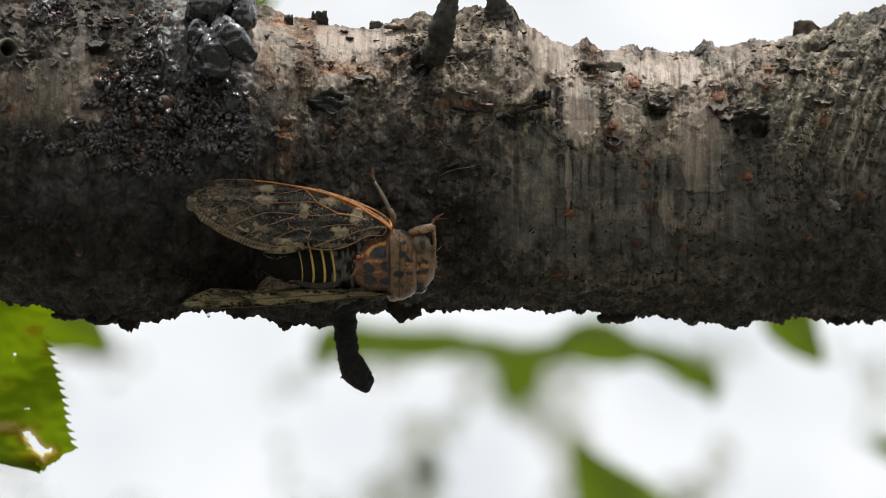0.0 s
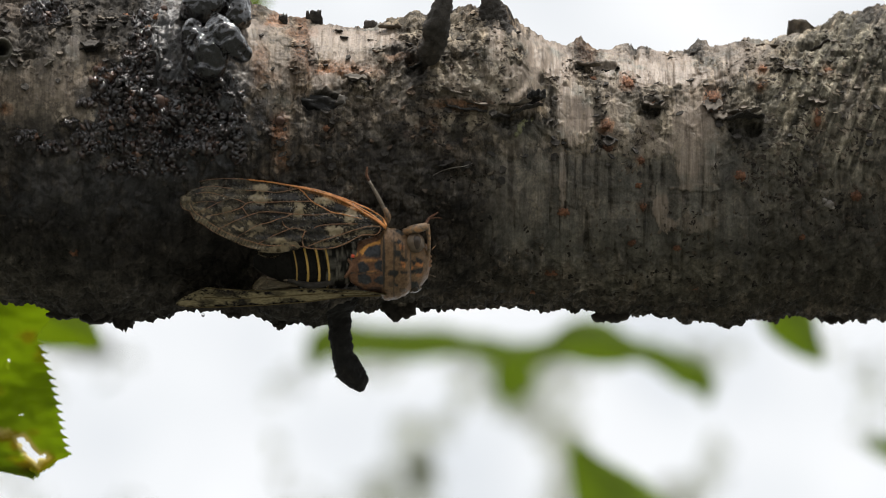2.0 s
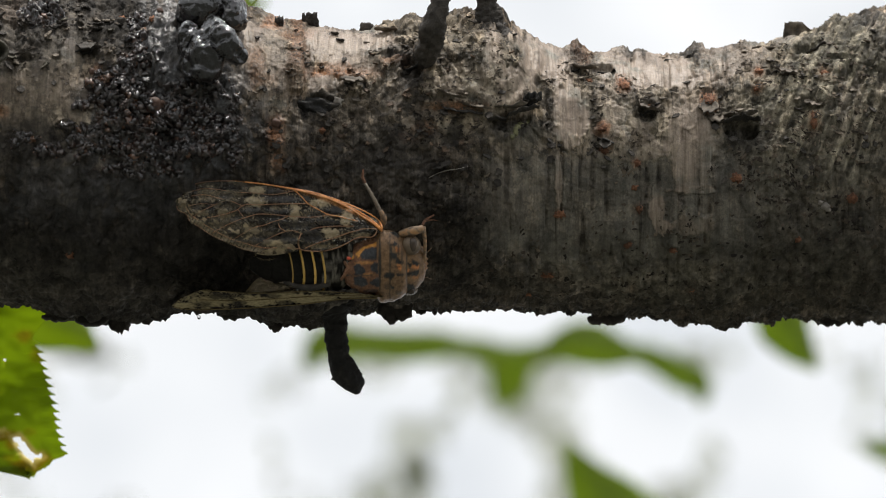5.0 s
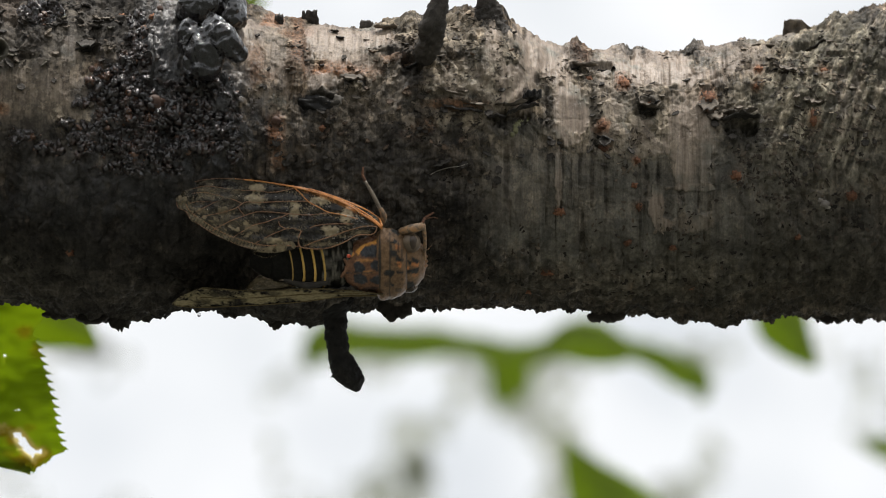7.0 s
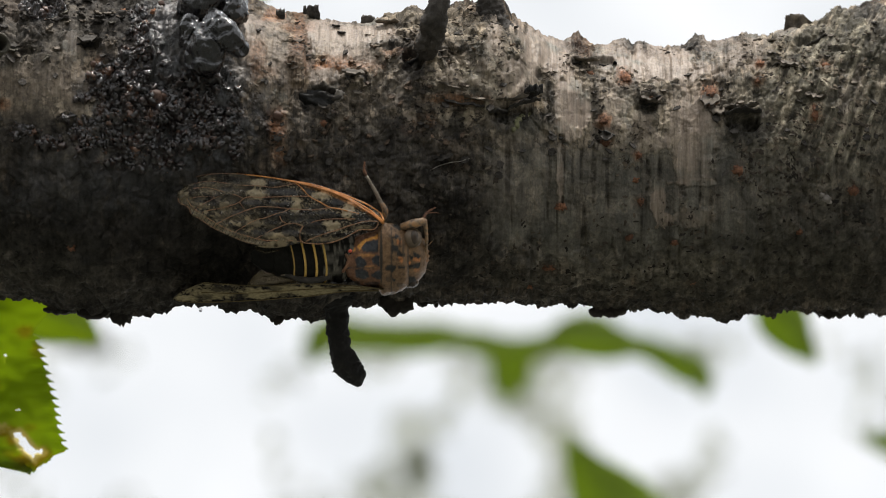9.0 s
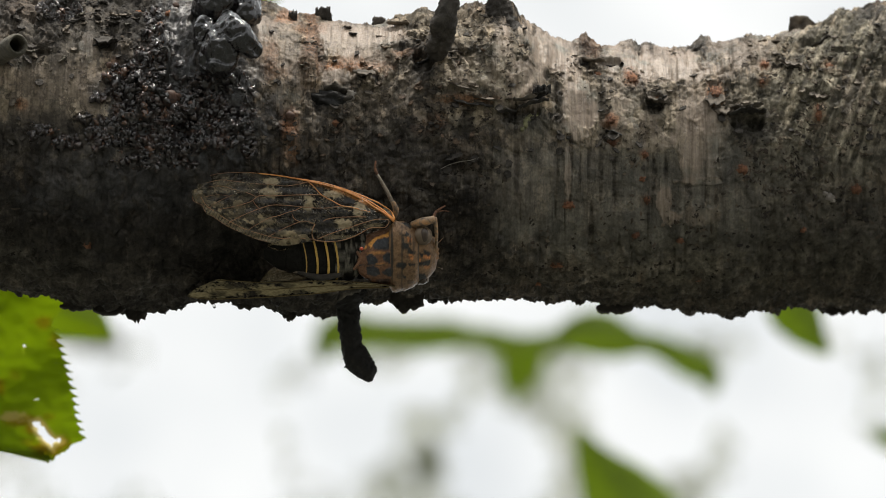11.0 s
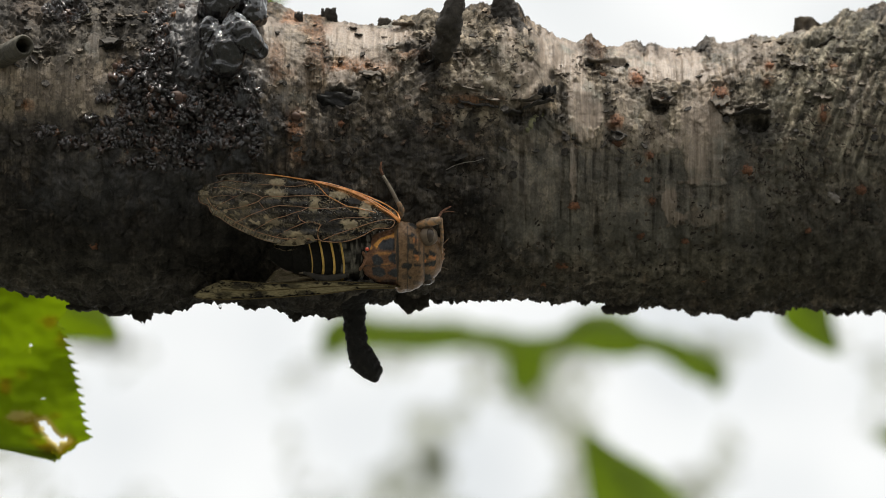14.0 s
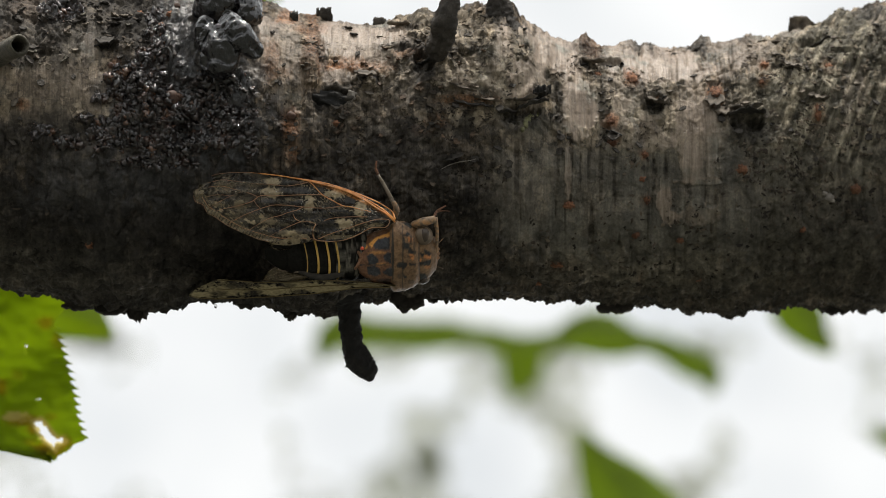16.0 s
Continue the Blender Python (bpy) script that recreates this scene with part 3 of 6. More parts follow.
TANNED = [(900, 150, 90, 60, 1), (1130, 230, 110, 80, .9), (840, 222, 60, 22, .9), (1400, 180, 90, 70, .7), (1500, 260, 90, 60, .6), (1110, 190, 130, 60, .6), (850, 160, 80, 60, .9), (930, 330, 80, 90, .5), (1060, 320, 60, 90, .35), (1250, 260, 60, 90, .4), (820, 140, 50, 50, .7), (650, 155, 60, 40, .6), (700, 130, 40, 30, .4), (1470, 120, 130, 80, .5), (1430, 230, 170, 50, .5), (1530, 250, 60, 80, .5), (60, 190, 140, 46, .6), (90, 110, 100, 40, .35), (930, 270, 80, 60, .4), (880, 120, 80, 60, .7), (830, 70, 40, 40, .6), (1040, 190, 60, 60, .5),
          (730, 55, 40, 20, .7), (800, 160, 30, 20, .4), (760, 225, 40, 30, .3), (1150, 280, 60, 40, .4), (1400, 290, 40, 40, .4), (850, 230, 40, 16, .5), (530, 70, 60, 50, .5)]
MOSSY = [(1500, 90, 120, 60, .75), (1470, 190, 120, 70, .7), (1540, 260, 60, 90, .6), (1370, 200, 60, 70, .5), (1480, 120, 110, 70, .5), (1280, 470, 330, 90, .55), (60, 470, 120, 60, .45), (1100, 330, 120, 60, .3), (1420, 300, 130, 90, .45), (940, 230, 40, 30, .5), (860, 160, 90, 60, .3)]
RUSTY = [(545, 85, 12, 50, .7), (556, 115, 8, 30, .6), (505, 235, 16, 30, .75), (508, 285, 16, 22, .6), (600, 128, 60, 8, .7), (745, 240, 18, 12, .6), (830, 186, 40, 7, .9), (540, 60, 30, 10, .35), (480, 140, 20, 10, .3), (470, 120, 14, 40, .3), (495, 40, 20, 8, .6), (545, 30, 20, 6, .5), (505, 262, 12, 40, .3), (505, 232, 12, 26, .55), (510, 292, 15, 16, .5), (600, 125, 70, 12, .45), (820, 188, 50, 10, .6), (540, 80, 14, 60, .3), (720, 105, 30, 8, .4),
         (190, 130, 10, 20, .5), (770, 225, 20, 14, .5), (20, 195, 12, 10, .5), (30, 20, 30, 20, .35), (650, 130, 40, 10, .35), (1045, 90, 20, 20, .4),
         (1120, 150, 13, 17, .8), (1272, 178, 14, 21, .8), (1475, 125, 14, 14, .8), (1460, 212, 12, 22, .8), (1083, 224, 13, 12, .85), (1086, 263, 12, 10, .6), (1320, 313, 13, 12, .6),
         (1007, 377, 13, 9, .6), (1146, 367, 12, 11, .6), (1360, 126, 10, 10, .6), (1357, 153, 12, 10, .6), (1143, 286, 10, 9, .6), (985, 486, 14, 9, .45), (1240, 514, 15, 8, .45), (1525, 348, 13, 11, .45)]
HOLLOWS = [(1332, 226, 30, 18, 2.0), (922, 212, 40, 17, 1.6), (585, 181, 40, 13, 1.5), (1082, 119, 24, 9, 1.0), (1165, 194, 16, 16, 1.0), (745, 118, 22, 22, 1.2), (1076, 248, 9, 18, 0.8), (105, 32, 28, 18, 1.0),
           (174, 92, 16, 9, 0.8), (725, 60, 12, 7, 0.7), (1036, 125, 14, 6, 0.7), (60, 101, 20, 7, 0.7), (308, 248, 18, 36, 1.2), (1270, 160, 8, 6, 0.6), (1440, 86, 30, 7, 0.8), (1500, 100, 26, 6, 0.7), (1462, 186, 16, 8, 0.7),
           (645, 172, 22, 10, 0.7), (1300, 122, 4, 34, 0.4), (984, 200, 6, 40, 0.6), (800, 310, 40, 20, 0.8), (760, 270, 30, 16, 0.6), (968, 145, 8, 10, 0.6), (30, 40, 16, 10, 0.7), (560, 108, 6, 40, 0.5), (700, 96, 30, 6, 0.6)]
# shade painted over the lower side and under flakes, along with gum stain
TAR_SHADED = [(110, 410, 220, 120, 1), (235, 45, 62, 62, .95), (190, 60, 40, 50, .6), (470, 250, 40, 70, .5), (60, 25, 120, 40, .6), (100, 325, 260, 55, .9), (590, 290, 90, 50, .5), (815, 430, 80, 120, .85), (860, 500, 90, 70, .5), (1480, 470, 180, 90, .5), (1150, 560, 500, 40, .5), (30, 275, 130, 60, .75), (30, 350, 120, 120, .5), (200, 30, 70, 60, .6), (120, 20, 50, 40, .5), (215, 40, 50, 45, .7), (300, 562, 520, 36, .8), (1050, 584, 560, 24, .3), (370, 400, 270, 110, 1), (120, 430, 170, 120, .8), (340, 320, 190, 70, 1), (800, 330, 60, 110, .6), (320, 210, 125, 95, .7), (60, 40, 220, 70, .35), (1334, 236, 34, 26, .8), (925, 222, 38, 20, .7), (585, 183, 36, 14, .8), (745, 125, 24, 30, .6), (700, 320, 90, 60, .5)]
GUMMY = [(310, 90, 46, 60, .95), (210, 165, 60, 46, .5), (420, 150, 40, 40, .6), (320, 200, 130, 100, .9), (335, 65, 60, 70, .9), (140, 330, 120, 60, .35), (250, 330, 120, 60, .3)]


def spine(x):
    """Height of the branch's axis and its radius, at x metres."""
    u = 784 + np.asarray(x, float) / UNIT
    hi, lo = (441 - TOP_EDGE(u)) * UNIT, (441 - LOW_EDGE(u)) * UNIT
    return (hi + lo) / 2, (hi - lo) / 2 - 0.0004


def bend(x):
    """How far the branch leads away from the camera at x metres: it runs off to the right and comes nearer to the left."""
    x = np.asarray(x, float)
    return 0.36 * 0.010 * np.logaddexp(0, x / 0.010) - 0.10 * 0.010 * np.logaddexp(0, -(x + 0.032) / 0.010)


def on_plan(x, y, z):
    k = UNIT * (1 + np.asarray(y) / DIST)
    return 784 + x / k, 441 - z / k


def bark(x, th, extra=0.0):
    """Points of the bark at x metres along and th radians round (0 faces the camera, up is positive), and what covers it."""
    c, r = spine(x)
    u, v = on_plan(x, -r * np.cos(th), c + r * np.sin(th))
    xm, am = x * 1000, th * 21.7
    wob = (fbm(u / 30, v / 34, 0, 3, 5) - 0.5) * 0.8 + (fbm(u / 7, v / 10, 0, 3, 8) - 0.5) * 0.7
    peel, soot_shade = blobs(u, v, PEELED, 0.16, wob), blobs(u, v, SOOT_SHADED, 0.5, wob)
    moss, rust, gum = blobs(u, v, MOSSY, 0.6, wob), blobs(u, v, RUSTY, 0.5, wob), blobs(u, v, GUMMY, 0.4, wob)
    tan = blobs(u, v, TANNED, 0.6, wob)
    tar_shade = blobs(u, v, TAR_SHADED, 0.5, wob)
    calm = smoothstep(835, 895, u + 40 * wob) * smoothstep(235, 300, v + 40 * wob) * (1 - smoothstep(420, 500, v + 30 * wob)) * (1 - 0.5 * smoothstep(1280, 1400, u))
    lines = smoothstep(0.60, 0.68, fbm(xm / 0.75, am / 16, 0, 2, 83))
    calm = calm * (1 - 0.8 * lines) * (1 - 0.85 * peel)
    soot_shade = np.maximum(soot_shade, 0.8 * lines * smoothstep(230, 300, v) * smoothstep(800, 860, u))
    even = blobs(u, v, [(90, 165, 115, 75, 1), (145, 90, 26, 70, 1), (470, 110, 46, 90, .35), (620, 85, 70, 26, .7)], 0.4, wob)
    tan = np.maximum(tan, 0.55 * even)
    tar_shade = np.maximum(tar_shade, 0.6 * lines * smoothstep(240, 300, v) * smoothstep(840, 880, u) * (1 - smoothstep(400, 470, v)) * (1 - smoothstep(1150, 1250, u)))
    rough = (1 - 0.82 * even) * (1 - 0.88 * peel) * (1 - 0.35 * tan) * (1 - 0.7 * calm)
    wx, wa = xm + 1.4 * (fbm(xm / 2.2, am / 2.2, 0, 2, 31) - 0.5), am + 1.4 * (fbm(xm / 2.2, am / 2.2, 0, 2, 37) - 0.5)
    d1, d2, val = cellular(wx / 2.3, wa / 3.2, 3)
    e1, e2, val2 = cellular(wx / 0.9, wa / 1.1, 9)
    h = 0.9 * (fbm(xm / 8, am / 9, 0, 3, 1) - 0.5)
    h += rough * (0.42 * val * (val > 0.45) - 0.20 * (1 - smoothstep(0, 0.16, d2 - d1)))
    h += rough * (0.15 * val2 * (val2 > 0.4) - 0.08 * (1 - smoothstep(0, 0.2, e2 - e1)))
    h += (0.06 + 0.34 * rough) * (fbm(xm / 1.0, am / 1.1, 0, 4, 2) - 0.5)
    # layers of old skin that break off in steps
    f = 7.5 * fbm(wx / 3.4, wa / 4.2, 0, 4, 71, 0.55)
    level = np.floor(f)
    h += rough * (0.30 * (level - 3.5) + 0.30 * smoothstep(0.80, 1.0, f - level))
    layer = np.modf(np.abs(np.sin(level * 12.9 + 3.1 * np.floor(3 * fbm(xm / 9, am / 9, 0, 2, 72)))) * 43.7)[0]
    layer = 0.5 + (layer - 0.5) * (1 - 0.8 * even)
    h += even * 0.07 * smoothstep(0.56, 0.66, fbm(xm / 0.5, am / 0.5, 0, 3, 97))
    low = smoothstep(380, 560, v)
    h += low * 1.5 * (fbm(xm / 1.3, am / 1.3, 0, 4, 12, 0.6) - 0.5)
    h -= 0.22 * lines * smoothstep(0, 0.2, calm + 0.2 * lines) * smoothstep(800, 860, u)
    # bands of fine lines that run round the branch
    h += (0.30 - 0.14 * calm) * (0.35 + 0.65 * (1 - np.clip(gum + low, 0, 1))) * (fbm(xm / 0.34, am / 6.0, 0, 3, 4) - 0.5)
    # slanting ridges where the branch swells at its far end
    slant = smoothstep(1330, 1430, u + 30 * wob) * (1 - smoothstep(240, 340, v))
    comb = fbm((xm - 0.42 * am) / 0.75, (am + 0.42 * xm) / 9.0, 0, 3, 95)
    h += slant * 0.6 * (comb - 0.5)
    comb = 0.5 + slant * (comb - 0.5) * 1.9
    # edges of the peeled skin stand a little proud
    h += 0.16 * smoothstep(0.15, 0.5, peel)
    # swollen knots with wrinkled rings
    for ku, kv, kr, kh in ((905, 108, 78, 0.9), (645, 165, 34, 0.8), (785, 140, 46, 1.0), (360, 70, 90, 1.3), (1165, 180, 26, 0.5)):
        d = np.hypot((u - ku) / kr, (v - kv) / (kr * 1.15)) + 0.22 * wob
        h += kh * (1 - smoothstep(0.1, 1.25, d)) + 0.22 * kh * np.sin(d * 17) * (1 - smoothstep(0.8, 1.4, d)) * smoothstep(0.1, 0.4, d)
    # low humps of old skin along the upper edge
    for ku, kv, ka, kb, kh in ((1036, 88, 26, 18, 0.9), (1114, 92, 34, 10, 0.8), (1152, 98, 18, 12, 0.5), (1248, 94, 20, 12, 0.8), (1330, 80, 16, 10, 0.6), (1500, 46, 30, 16, 0.8), (700, 48, 34, 14, 0.6), (742, 42, 28, 16, 0.6), (842, 32, 36, 20, 0.8), (900, 36, 28, 20, 0.8)):
        h += kh * (1 - smoothstep(0.3, 1.1, np.hypot((u - ku) / ka, (v - kv) / kb) + 0.7 * wob)) * (0.6 + 0.8 * val2)
    h += gum * 0.7 * (fbm(xm / 1.6, am / 1.6, 0, 3, 44) - 0.35)
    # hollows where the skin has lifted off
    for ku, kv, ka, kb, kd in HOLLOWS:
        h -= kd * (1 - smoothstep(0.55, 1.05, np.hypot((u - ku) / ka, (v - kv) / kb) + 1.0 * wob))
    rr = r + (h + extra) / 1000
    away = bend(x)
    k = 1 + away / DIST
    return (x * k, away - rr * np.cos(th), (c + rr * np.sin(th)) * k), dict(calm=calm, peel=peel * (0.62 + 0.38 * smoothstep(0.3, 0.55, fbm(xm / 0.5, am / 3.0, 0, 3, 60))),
                                                           soot_shade=soot_shade * (1 - 0.7 * peel), alga=moss * (1 - 0.75 * peel), rust=rust, wet=gum, layer=layer, tan=tan, tar_shade=tar_shade * (1 - 0.6 * peel), comb=comb)


def seat(u, v):
    """x and the angle round the branch that show at (u, v)."""
    y = -0.02
    for _ in range(5):
        p = spot(u, v, y)
        c, r = spine(p.x)
        th = math.asin(max(-0.999, min(0.999, (p.z - float(c)) / float(r))))
        y = -float(r) * math.cos(th)
    return p.x, th


def perch(u, v, lift=0.0):
    """Place and axes on the bark at (u, v): x along, y inwards, z round and up."""
    x, th = seat(u, v)
    (px, py, pz), _ = bark(np.array([x]), np.array([th]))
    n = Vector((0, -math.cos(th), math.sin(th)))
    m = Matrix((Vector((1, 0, 0)), -n, Vector((0, math.sin(th), math.cos(th))))).transposed().to_4x4()
    m.translation = Vector((float(px[0]), float(py[0]), float(pz[0]))) + n * lift
    return m


def perch_many(u, v, lift=0.0):
    """Places on the bark for arrays of (u, v), with the outward and the upward directions there."""
    u, v = np.asarray(u, float), np.asarray(v, float)
    y = np.full(u.shape, -0.02)
    for _ in range(5):
        k = UNIT * (1 + y / DIST)
        x, z = (u - 784) * k, (441 - v) * k
        c, r = spine(x)
        th = np.arcsin(np.clip((z - c) / r, -0.999, 0.999))
        y = -r * np.cos(th)
    (px, py, pz), cover = bark(x, th, np.asarray(lift) * 1000)
    zero = np.zeros(u.shape)
    return (np.stack([px, py, pz], -1), np.stack([zero, -np.cos(th), np.sin(th)], -1),
            np.stack([zero, np.sin(th), np.cos(th)], -1), cover, x, th)


def scattered(shape, pos, ax, ay, az):
    """One mesh of many copies of a shape, each with its place and its three scaled axes (arrays of N x 3)."""
    base, faces = np.array([tuple(p) for p in shape[0]]), shape[1]
    co = (pos[:, None] + base[None, :, 0:1] * ax[:, None] + base[None, :, 1:2] * ay[:, None] + base[None, :, 2:3] * az[:, None]).reshape(-1, 3)
    m = len(base)
    return co, [tuple(i + n * m for i in f) for n in range(len(pos)) for f in faces]


def random_axes(rs, n):
    q = rs.normal(size=(n, 4))
    w, x, y, z = (q / np.linalg.norm(q, axis=1, keepdims=True)).T
    return (np.stack([1 - 2 * (y * y + z * z), 2 * (x * y + z * w), 2 * (x * z - y * w)], -1),
            np.stack([2 * (x * y - z * w), 1 - 2 * (x * x + z * z), 2 * (y * z + x * w)], -1),
            np.stack([2 * (x * z + y * w), 2 * (y * z - x * w), 1 - 2 * (x * x + y * y)], -1))


branch = thing("branch", (0, 0, 0.0115), "thick grey-brown cherry branch with flaking, gum-stained bark", "branch")


def build_bark():
    fine_x = np.arange(-0.0715, 0.0716, 0.00018)
    ends = 0.0715 + 0.45 * np.linspace(0, 1, 40)[1:] ** 2
    xs = np.concatenate([-ends[::-1], fine_x, ends])
    fine_t = np.radians(np.linspace(-101, 101, 430))
    rest = np.radians(np.linspace(101, 259, 40)[1:-1])
    ths = np.concatenate([fine_t, rest])
    X, TH = np.meshgrid(xs, ths, indexing="ij")
    (px, py, pz), cover = bark(X, TH)
    off = home(branch)
    co = np.stack([px - off.x, py - off.y, pz - off.z], -1).reshape(-1, 3)
    rows, cols = X.shape
    i, j = np.meshgrid(np.arange(rows - 1), np.arange(cols), indexing="ij")
    k = (j + 1) % cols
    quads = np.stack([i * cols + j, (i + 1) * cols + j, (i + 1) * cols + k, i * cols + k], -1).reshape(-1, 4)
    me = bpy.data.meshes.new("bark")
    me.vertices.add(len(co))
    me.vertices.foreach_set("co", co.ravel())
    me.loops.add(quads.size)
    me.loops.foreach_set("vertex_index", quads.ravel())
    me.polygons.add(len(quads))
    me.polygons.foreach_set("loop_start", np.arange(len(quads)) * 4)
    me.polygons.foreach_set("use_smooth", np.ones(len(quads), bool))
    me.update(calc_edges=True)
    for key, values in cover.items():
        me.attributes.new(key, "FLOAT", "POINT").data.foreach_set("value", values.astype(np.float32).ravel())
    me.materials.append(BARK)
    ob = new("bark", me)
    ob.parent = branch
    tagged(ob, "rough dark bark with pale peeled patches")


build_bark()


def twig(name, path, radii, label, seed, rough=0.6, material=TWIG):
    pts = smooth_line([spot(*p) for p in path], 60)
    rs = curve_of(list(zip(np.linspace(0, 1, len(radii)), radii)))
    part(name, tube(pts, [float(rs(t)) * UNIT for t in np.linspace(0, 1, 60)], 26, rough, seed), material, branch, label)


twig("twig_stub", [(604, 525, -0.004), (610, 565, -0.003), (613, 605, -0.003), (620, 640, -0.003), (634, 666, -0.003), (644, 680, -0.003), (650, 695, -0.003)], [44, 30, 21, 18, 18, 18, 19, 20, 22, 22, 18, 4], "black broken twig stub hanging down", 1, 0.7, NEARBLACK)
twig("twig_stub", [(768, 122, -0.0085), (772, 96, -0.0155), (779, 66, -0.018), (788, 30, -0.019), (795, 0, -0.018), (802, -60, -0.017)], [26, 19, 17, 17, 19, 20, 18, 17, 16, 16, 16], "dark knotted twig stub growing upwards", 2, 1.0)
twig("twig_stub", [(884, 60, -0.003), (880, 25, -0.004), (877, 0, -0.004), (873, -70, -0.004)], [40, 26, 19, 18, 17, 17], "dark twig stub growing upwards", 3, 0.7)


def lathe(start, axis, profile, sides=20, rough=0.0, seed=0):
    """A turned shape: (distance along, radius) pairs round an axis."""
    a = Vector(axis).normalized()
    p = a.orthogonal().normalized()
    q = a.cross(p)
    verts = []
    for d, r in profile:
        for k in range(sides):
            t = 2 * math.pi * k / sides
            w = p * math.cos(t) + q * math.sin(t)
            rr = r * (1 + rough * noise.noise(w * 1.7 + a * d * 500 + Vector((seed, 0, 0))))
            verts.append(Vector(start) + a * d + w * rr)
    return verts, grid_faces(len(profile), sides, wrap=True)


def build_hollow_stub():
    a, b = spot(-52, 122, -0.0185), spot(15, 86, -0.0325)
    n = (b - a).length
    prof = [(0, 25), (n * .3, 22), (n * .6, 19), (n * .85, 19), (n * .93, 20), (n * .98, 19.5), (n, 17.5), (n * 1.01, 15.5), (n * .98, 13), (n * .8, 11.5), (n * .5, 11), (n * .45, 0.5)]
    part("hollow_stub", lathe(a, b - a, [(d, r * UNIT) for d, r in prof], 36, 0.07, 3), STUB, branch, "grey cut twig stub with a hollow pith")


build_hollow_stub()


def flake_mesh(seed, w, h, curl, thick, material, jag=0.28, taper=0.35):
    """A ragged scale of bark, w by h metres, that curls away from the branch (towards -y) at its lower edge."""
    rnd = random.Random(seed)
    ph = [rnd.uniform(0, 50) for _ in range(4)]

    def fn(a, b):
        e = (abs(a - 0.5) * 2) ** 3
        ragged = jag * noise.noise(Vector((a * 5 + ph[0], b * 2, ph[1]))) + 0.5 * jag * noise.noise(Vector((a * 13, ph[2], b * 5)))
        x = (a - 0.5) * w * (1 - taper * (abs(b - 0.5) * 2) ** 2) + w * 0.10 * noise.noise(Vector((b * 4, ph[3], a * 4)))
        z = (b - 0.5) * h * (1 - taper * 0.85 * e) + h * ragged * (abs(b - 0.5) * 2)
        y = -curl * (1 - b) ** 2 - curl * 0.35 * e + h * 0.12 * noise.noise(Vector((a * 6, b * 6, ph[1])))
        return Vector((x, y, z))
    return mesh_of("bark_flake", *sheet(fn, 10, 7, thick), material, True)


def put_flake(mesh, u, v, turn=0, tip=0, lift=0.0001, name="bark_flake", label=""):
    m = perch(u, v, lift) @ Matrix.Rotation(radians(turn), 4, "Y") @ Matrix.Rotation(radians(tip), 4, "X")
    ob = new(name, mesh)
    ob.parent = branch
    ob.matrix_basis = Matrix.Translation(-home(branch)) @ m
    return tagged(ob, label)


# single flakes that stand out: place, width and height in plan steps, curl, turn, tip, material
for k, (u, v, w, h, curl, turn, tip, mat) in enumerate([
        (920, 192, 62, 24, 10, -8, -50, FLAKE), (958, 186, 34, 30, 14, -20, -40, TWIG), (1330, 207, 62, 24, 10, -8, -50, FLAKE), (1165, 186, 38, 46, 18, 30, -12, FLAKE),
        (640, 150, 40, 22, 6, 10, -14, FLAKE),
        (1050, 124, 50, 20, 8, 6, -15, FLAKE), (1088, 254, 22, 20, 6, 0, -10, TWIG), (1285, 205, 40, 24, 6, 0, -5, FLAKE),
        (172, 82, 44, 26, 9, 5, -10, TWIG), (112, 40, 50, 30, 8, -10, -6, TWIG), (400, 55, 34, 30, 6, 20, 0, FLAKE),
        (860, 188, 60, 10, 8, 12, -20, FLAKE), (815, 172, 50, 10, 9, 20, -16, FLAKE),
        (800, 290, 36, 8, 5, -22, -10, TWIG), (700, 60, 40, 18, 6, 0, -10, FLAKE), (1270, 190, 36, 30, 6, 10, 0, FLAKE), (1380, 80, 60, 20, 7, 0, -10, FLAKE),
        (1460, 182, 40, 18, 7, 0, -10, FLAKE), (1410, 130, 40, 20, 7, 20, -8, FLAKE)] ):
    put_flake(flake_mesh(100 + k, w * UNIT, h * UNIT, curl * UNIT, (1.7 if tip < -35 else 3.0) * UNIT, mat, 0.5 if tip < -35 else 0.28), u, v, turn, tip, 0.0002)
# chips that stand up from the upper edge and hang from the lower one
for k, (u, v, w, h, turn, tip) in enumerate([
        (565, 40, 32, 40, 0, -80), (666, 52, 26, 22, 0, -80), (511, 42, 16, 22, 0, -80),
        (716, 540, 62, 46, 0, 80), (765, 542, 16, 18, 8, 80), (786, 542, 9, 12, 0, 80), (225, 565, 34, 34, 10, 80), (240, 566, 12, 26, -30, 80),
        (505, 565, 28, 30, 0, 80), (1190, 562, 60, 26, 0, 75), (300, 560, 40, 22, 0, 75),
        (180, 562, 60, 26, 0, 75), (430, 553, 60, 22, 0, 75), (1090, 552, 70, 24, 0, 75), (945, 544, 40, 16, 0, 75), (1490, 562, 60, 22, 0, 75), (120, 552, 60, 18, 0, 75)]):
    put_flake(flake_mesh(200 + k, w * UNIT, h * UNIT, 5 * UNIT, 9 * UNIT, TWIG if v > 500 or w in (32, 26, 16, 44) else FLAKE, 0.28 if v > 500 else 0.26, 0.35 if v > 500 else 0.14), u, v, turn, tip, 0.0001)
